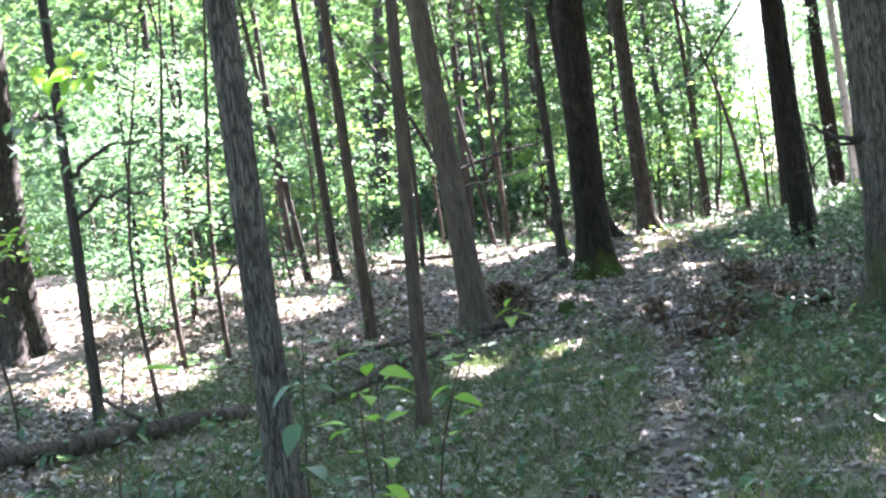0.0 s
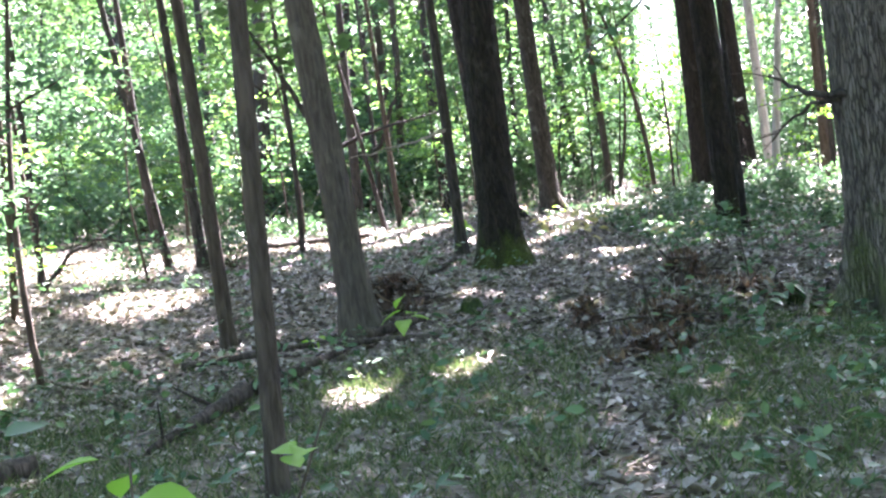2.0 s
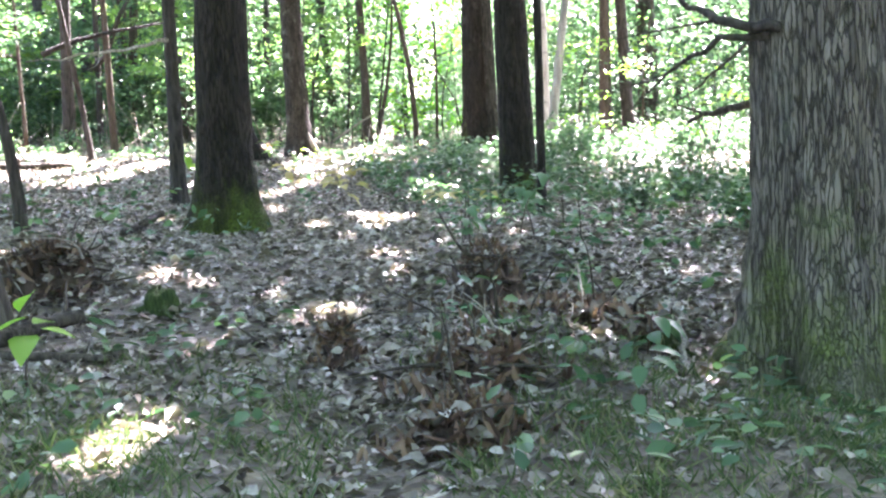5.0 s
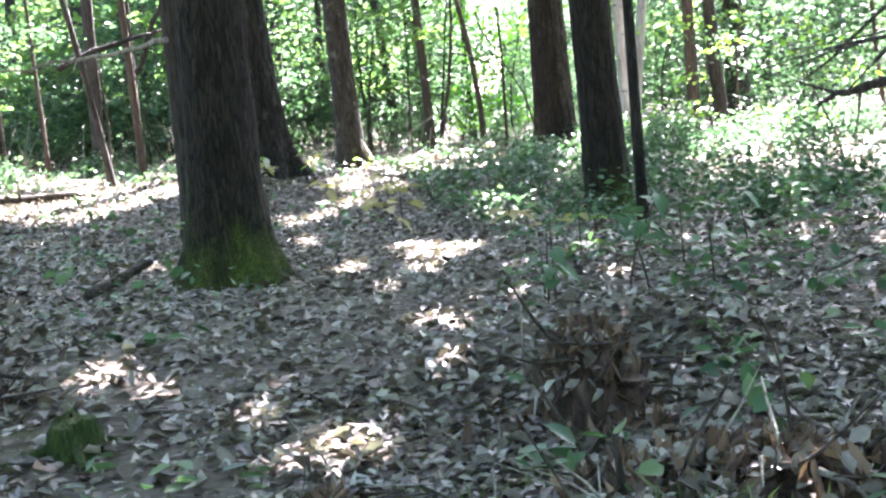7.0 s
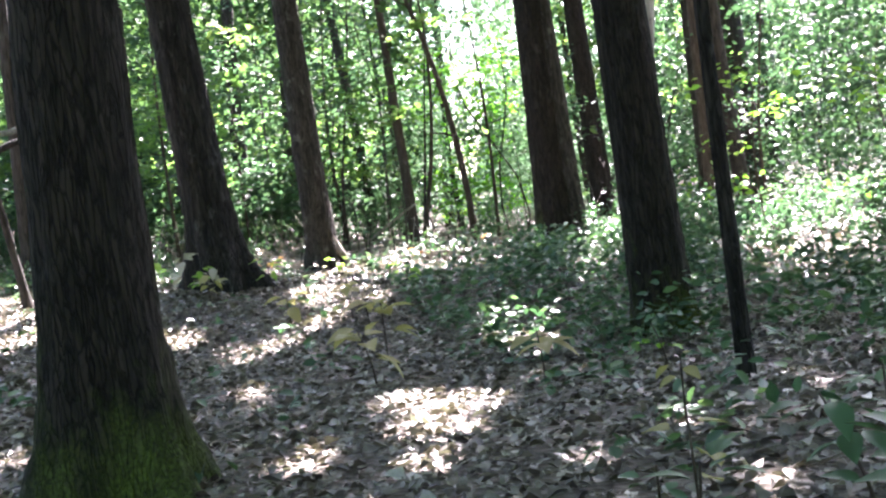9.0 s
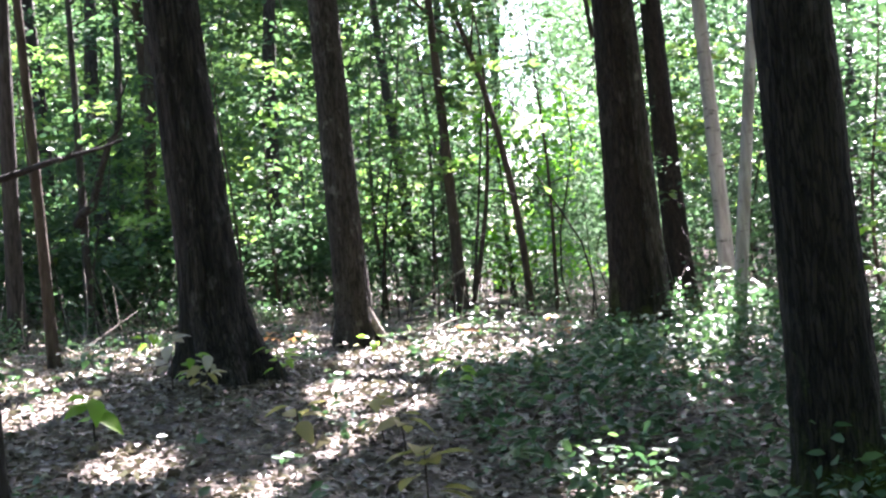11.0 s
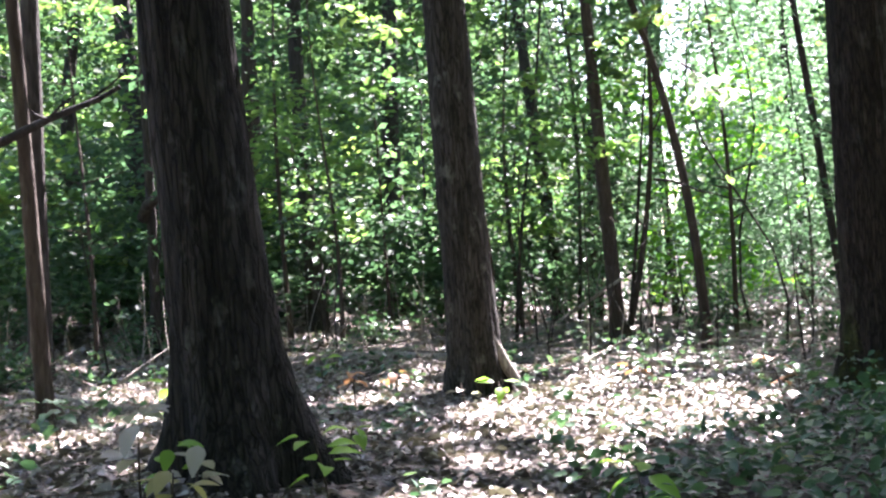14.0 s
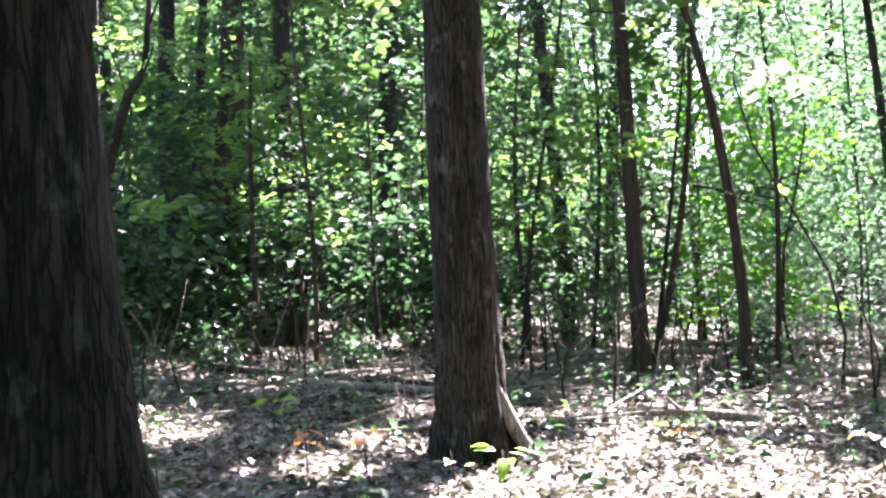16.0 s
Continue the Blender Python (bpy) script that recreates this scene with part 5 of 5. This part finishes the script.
dead_branch([(0.2, 28.5, 3.3), (0.75, 28.25, 3.5), (1.24, 27.95, 3.6), (1.72, 27.2, 3.6), (2.22, 26.41, 3.63)], 0.05, "broken dark branch caught against a thin tree", BARK_BLACK, twigs=5, seed=1)
dead_branch([(1.1, 35.2, 3.45), (1.42, 34.8, 3.7), (1.6, 34.5, 4.3), (1.83, 34.4, 4.65), (2.0, 34.3, 5.2), (2.03, 34.2, 6.3)], 0.075, "dark limb curving upward from a thin tree", BARK_DARK, twigs=4, seed=14)
dead_branch([(1.75, 20.1, 2.82), (1.45, 19.7, 2.72), (0.95, 19.1, 2.6), (0.3, 18.7, 2.52)], 0.022, "pale bare branch reaching from an oak", seed=2)
dead_branch([(8.6, 18.4, 2.02), (8.06, 18.78, 1.82), (7.73, 18.99, 1.73), (7.53, 19.11, 1.63)], 0.06, "thick broken dead branch", BARK_DARK, 3, 3)
dead_branch([(8.6, 18.4, 2.9), (8.08, 18.74, 2.5), (7.71, 18.99, 2.12), (7.41, 19.17, 1.88)], 0.025, "thin bare dead branch", BARK_DARK, 5, 4)
dead_branch([(3.98, 11.1, 2.05), (3.71, 11.2, 2.1), (3.6, 11.4, 2.2), (3.5, 11.6, 2.32)], 0.03, "short bare branch on a stout oak", BARK_DARK, 3, 5)
dead_branch([(3.98, 11.12, 2.0), (3.72, 11.25, 2.06), (3.6, 11.45, 1.96), (3.5, 11.7, 1.82)], 0.02, "thin bare drooping branch on a stout oak", BARK_DARK, 4, 6)
dead_branch([(4.45, 11.1, 2.04), (4.7, 11.12, 2.03), (5.05, 11.15, 2.05)], 0.022, "straight bare branch on a stout oak", BARK_DARK, 2, 7)
dead_branch([(4.45, 11.1, 1.78), (4.7, 11.13, 1.8), (5.05, 11.16, 1.79)], 0.018, "lower bare branch on a stout oak", BARK_DARK, 2, 8)
dead_branch([(2.98, 36.75, 4.62), (3.09, 36.7, 4.52), (3.13, 36.7, 4.3), (3.07, 36.7, 4.0)], 0.025, "curled strip of pale bark hanging in twigs", WOOD_DEAD, 1, 9)
dead_branch([(7.8, 34.3, 3.42), (8.2, 34.2, 3.3), (8.6, 34.1, 3.12), (9.02, 34.0, 2.94)], 0.018, "thin bare branch on a crooked young tree", BARK_DARK, 3, 10)
dead_branch([(7.4, 35.4, 5.55), (7.1, 35.6, 5.65), (6.8, 35.8, 5.8)], 0.018, "thin bare branch high on a young tree", BARK_DARK, 2, 11)
dead_branch([(-2.93, 9.6, 2.55), (-2.7, 9.5, 2.68), (-2.5, 9.45, 2.76), (-2.22, 9.35, 2.75)], 0.022, "thin curved branch on a young tree", BARK_DARK, 3, 12)
dead_branch([(-2.93, 9.6, 2.2), (-2.68, 9.45, 2.36), (-2.42, 9.35, 2.36), (-2.2, 9.3, 2.28)], 0.02, "thin low branch on a young tree", BARK_DARK, 3, 13)
dead_branch([(-0.28, 16.6, 3.3), (-0.5, 16.4, 3.2), (-0.75, 16.2, 3.45), (-1.0, 16.0, 3.8)], 0.018, "thin bare branch on a leaning sapling", BARK_DARK, 3, 14)
dead_branch([(-3.6, 17.3, 1.2), (-3.2, 17.4, 1.75), (-2.8, 17.5, 1.9), (-2.2, 17.6, 1.8)], 0.03, "arching bare stem in sunlit leaves", BARK_DARK, 4, 15)

# the long pale root of the brown oak
root = thing("root", 4.82, 28.98, "long pale root of an oak running into sunlit leaves", "root")
_s = np.linspace(0, 1, 10)[:, None]
_v, _f = tube(np.array([[-0.06, 0.02, 0.55]]) + _s * [[0.42, -0.1, 0.0]] - np.array([[0, 0, 0.62]]) * np.sin(_s * 1.5), 0.055 * (1.15 - 0.7 * _s[:, 0]), 9, 0.04)
part("stem", sheet_mesh("stem", _v, _f, WOOD_DEAD, True), root)


def twigs():
    g = np.random.default_rng(61)
    made = []
    for _ in range(420):
        x, y = g.uniform(-3, 12.5), g.uniform(29.8, 38)
        up = g.random() < 0.55
        d = np.array([g.normal(0, 0.35), g.normal(0, 0.35), 1.0]) if up else np.array([g.normal(), g.normal(), g.uniform(0, 0.35)])
        ln = g.uniform(0.3, 1.3)
        u = np.linspace(0, 1, 5)[:, None]
        b = np.array([x, y, ground(x, y) - 0.02 if up else ground(x, y) + 0.03]) + u * d / np.linalg.norm(d) * ln + np.sin(u * 4) * g.normal(0, 0.04, (1, 3)) * [1, 1, 0.3]
        made.append(tube(b, g.uniform(0.004, 0.013) * (1.1 - 0.8 * u[:, 0]), 5))
    v, f = tubes(made)
    tagged(new("twiggy_brush", sheet_mesh("twiggy_brush", v, f, WOOD_DEAD, True)), "thin dead twigs standing and lying behind the oak", "twigs", kind="stuff")


def fallen_twigs():
    g = np.random.default_rng(62)
    made = []
    for _ in range(900):
        x, y = g.uniform(-3, 8.5), 4 + 31 * g.random() ** 1.1
        a, ln = g.uniform(0, 6.28), g.uniform(0.08, 0.5)
        u = np.linspace(0, 1, 4)[:, None]
        d = np.array([math.cos(a), math.sin(a), 0])
        b = np.array([x, y, 0]) + u * d * ln + np.sin(u * 3.5) * g.normal(0, 0.02, (1, 3)) * [1, 1, 0]
        b[:, 2] = ground(b[:, 0], b[:, 1]) + 0.035
        made.append(tube(b, g.uniform(0.002, 0.008) * (1.1 - 0.7 * u[:, 0]), 5))
    v, f = tubes(made)
    tagged(new("fallen_twigs", sheet_mesh("fallen_twigs", v, f, WOOD_DEAD, True)), "small grey twigs strewn over the dead leaves", "twigs", kind="stuff")


twigs()
fallen_twigs()


def brush(x, y, h, seed):
    """A bare young shoot with a few crooked side twigs."""
    g = np.random.default_rng(seed)
    t = thing("bare_shoot", x, y, "thin bare dark shoot standing on the leafy floor", "shoot", "bare shoots")
    s = np.linspace(0, 1, 9)[:, None]
    p = s * [g.normal(0, 0.12) * h, g.normal(0, 0.12) * h, h] + np.sin(s * g.uniform(4, 8)) * [g.normal(0, 0.04), g.normal(0, 0.04), 0] - [[0, 0, 0.03]]
    v, f = tube(p, 0.012 * (1.15 - 0.9 * s[:, 0]), 6)
    part("stem", sheet_mesh("stem", v, f, BARK_DARK, True), t)
    for _ in range(4):
        k, a, ln = int(g.integers(3, 8)), g.uniform(0, 6.28), g.uniform(0.15, 0.5)
        q = np.linspace(0, 1, 5)[:, None]
        v, f = tube(p[k] + q * ln * [math.cos(a), math.sin(a), 0.6] + g.normal(0, 0.02, (5, 3)) * q, 0.005 * (1.15 - 0.9 * q[:, 0]), 5)
        part("twig", sheet_mesh("twig", v, f, BARK_DARK, True), t)


def brushwood():
    """Broken sticks and thin stems that lie crosswise at the back of the clearing."""
    g = np.random.default_rng(63)
    made = []
    for _ in range(110):
        x, y = g.uniform(2.0, 10.5), g.uniform(30.6, 36.0)
        a, ln = g.normal(0, 0.5), g.uniform(0.4, 1.9)
        u = np.linspace(0, 1, 7)[:, None]
        b = np.array([x, y, 0]) + u * [ln * math.cos(a), ln * math.sin(a), 0] + np.sin(u * 4) * g.normal(0, 0.04, (1, 3)) * [1, 1, 0]
        b[:, 2] = ground(b[:, 0], b[:, 1]) + 0.04 + u[:, 0] * abs(g.normal(0, 0.12))
        made.append(tube(b, g.uniform(0.006, 0.02) * (1.1 - 0.6 * u[:, 0]), 6))
    v, f = tubes(made)
    tagged(new("brushwood", sheet_mesh("brushwood", v, f, WOOD_DEAD, True)), "grey broken sticks lying over one another", "brushwood", kind="stuff")


brushwood()
_g = np.random.default_rng(91)
for i in range(34):
    brush(_g.uniform(0.5, 10.5), _g.uniform(30.8, 36.5), _g.uniform(0.6, 2.4), 700 + i)


def leafy_branch(points, r, count, size, mat, label, seed):
    """A thin low limb with broad leaves near its end."""
    g = np.random.default_rng(seed)
    t = new("leafy_branch")
    t.matrix_basis = Matrix.Translation(points[0])
    tagged(t, label, "branch")
    p = np.array(points) - np.array(points[0])
    s = np.linspace(0, len(p) - 1, 12)
    q = np.stack([np.interp(s, np.arange(len(p)), p[:, k]) for k in range(3)], -1) + g.normal(0, 0.015, (12, 3))
    v, f = tube(q, r * np.linspace(1.1, 0.25, 12), 6)
    part("stem", sheet_mesh("stem", v, f, BARK_DARK, True), t)
    me = blade(size, size * 0.7, mat, 0.2)
    for i in range(count):
        c = q[int(g.integers(6, 12))] + g.normal(0, 0.12, 3) * [1, 1, 0.6]
        part("leaf", me, t, m=pose(*c, g.uniform(-30, 30), g.uniform(0, 50), g.uniform(0, 360)))
    return t


leafy_branch([(4.1, 11.2, 4.6), (3.4, 12.2, 3.9), (2.9, 13.0, 3.1), (2.35, 13.6, 2.82)], 0.02, 22, 0.13, LEAF_BLUE, "low oak branch with dark green leaves", 1)
leafy_branch([(1.95, 16.9, 5.0), (1.5, 14.6, 4.6), (1.2, 13.4, 4.1)], 0.02, 24, 0.13, LEAF_UNDER, "low oak branch with green leaves", 2)
leafy_branch([(-2.93, 9.6, 3.4), (-2.5, 8.6, 3.2), (-2.2, 7.6, 2.95)], 0.018, 26, 0.12, LEAF_BRIGHT, "low branch with sunlit yellow-green leaves", 3)
leafy_branch([(-2.93, 9.6, 3.05), (-2.8, 8.5, 2.9), (-2.35, 7.2, 2.62)], 0.018, 26, 0.12, LEAF_UNDER, "low branch with translucent green leaves", 4)
leafy_branch([(8.3, 34.3, 4.9), (8.1, 33.2, 4.6), (7.9, 32.2, 4.25), (7.75, 31.2, 4.05)], 0.018, 30, 0.15, LEAF_SUN_PALE, "low branch with leaves coloured pale as if in full sun", 5)
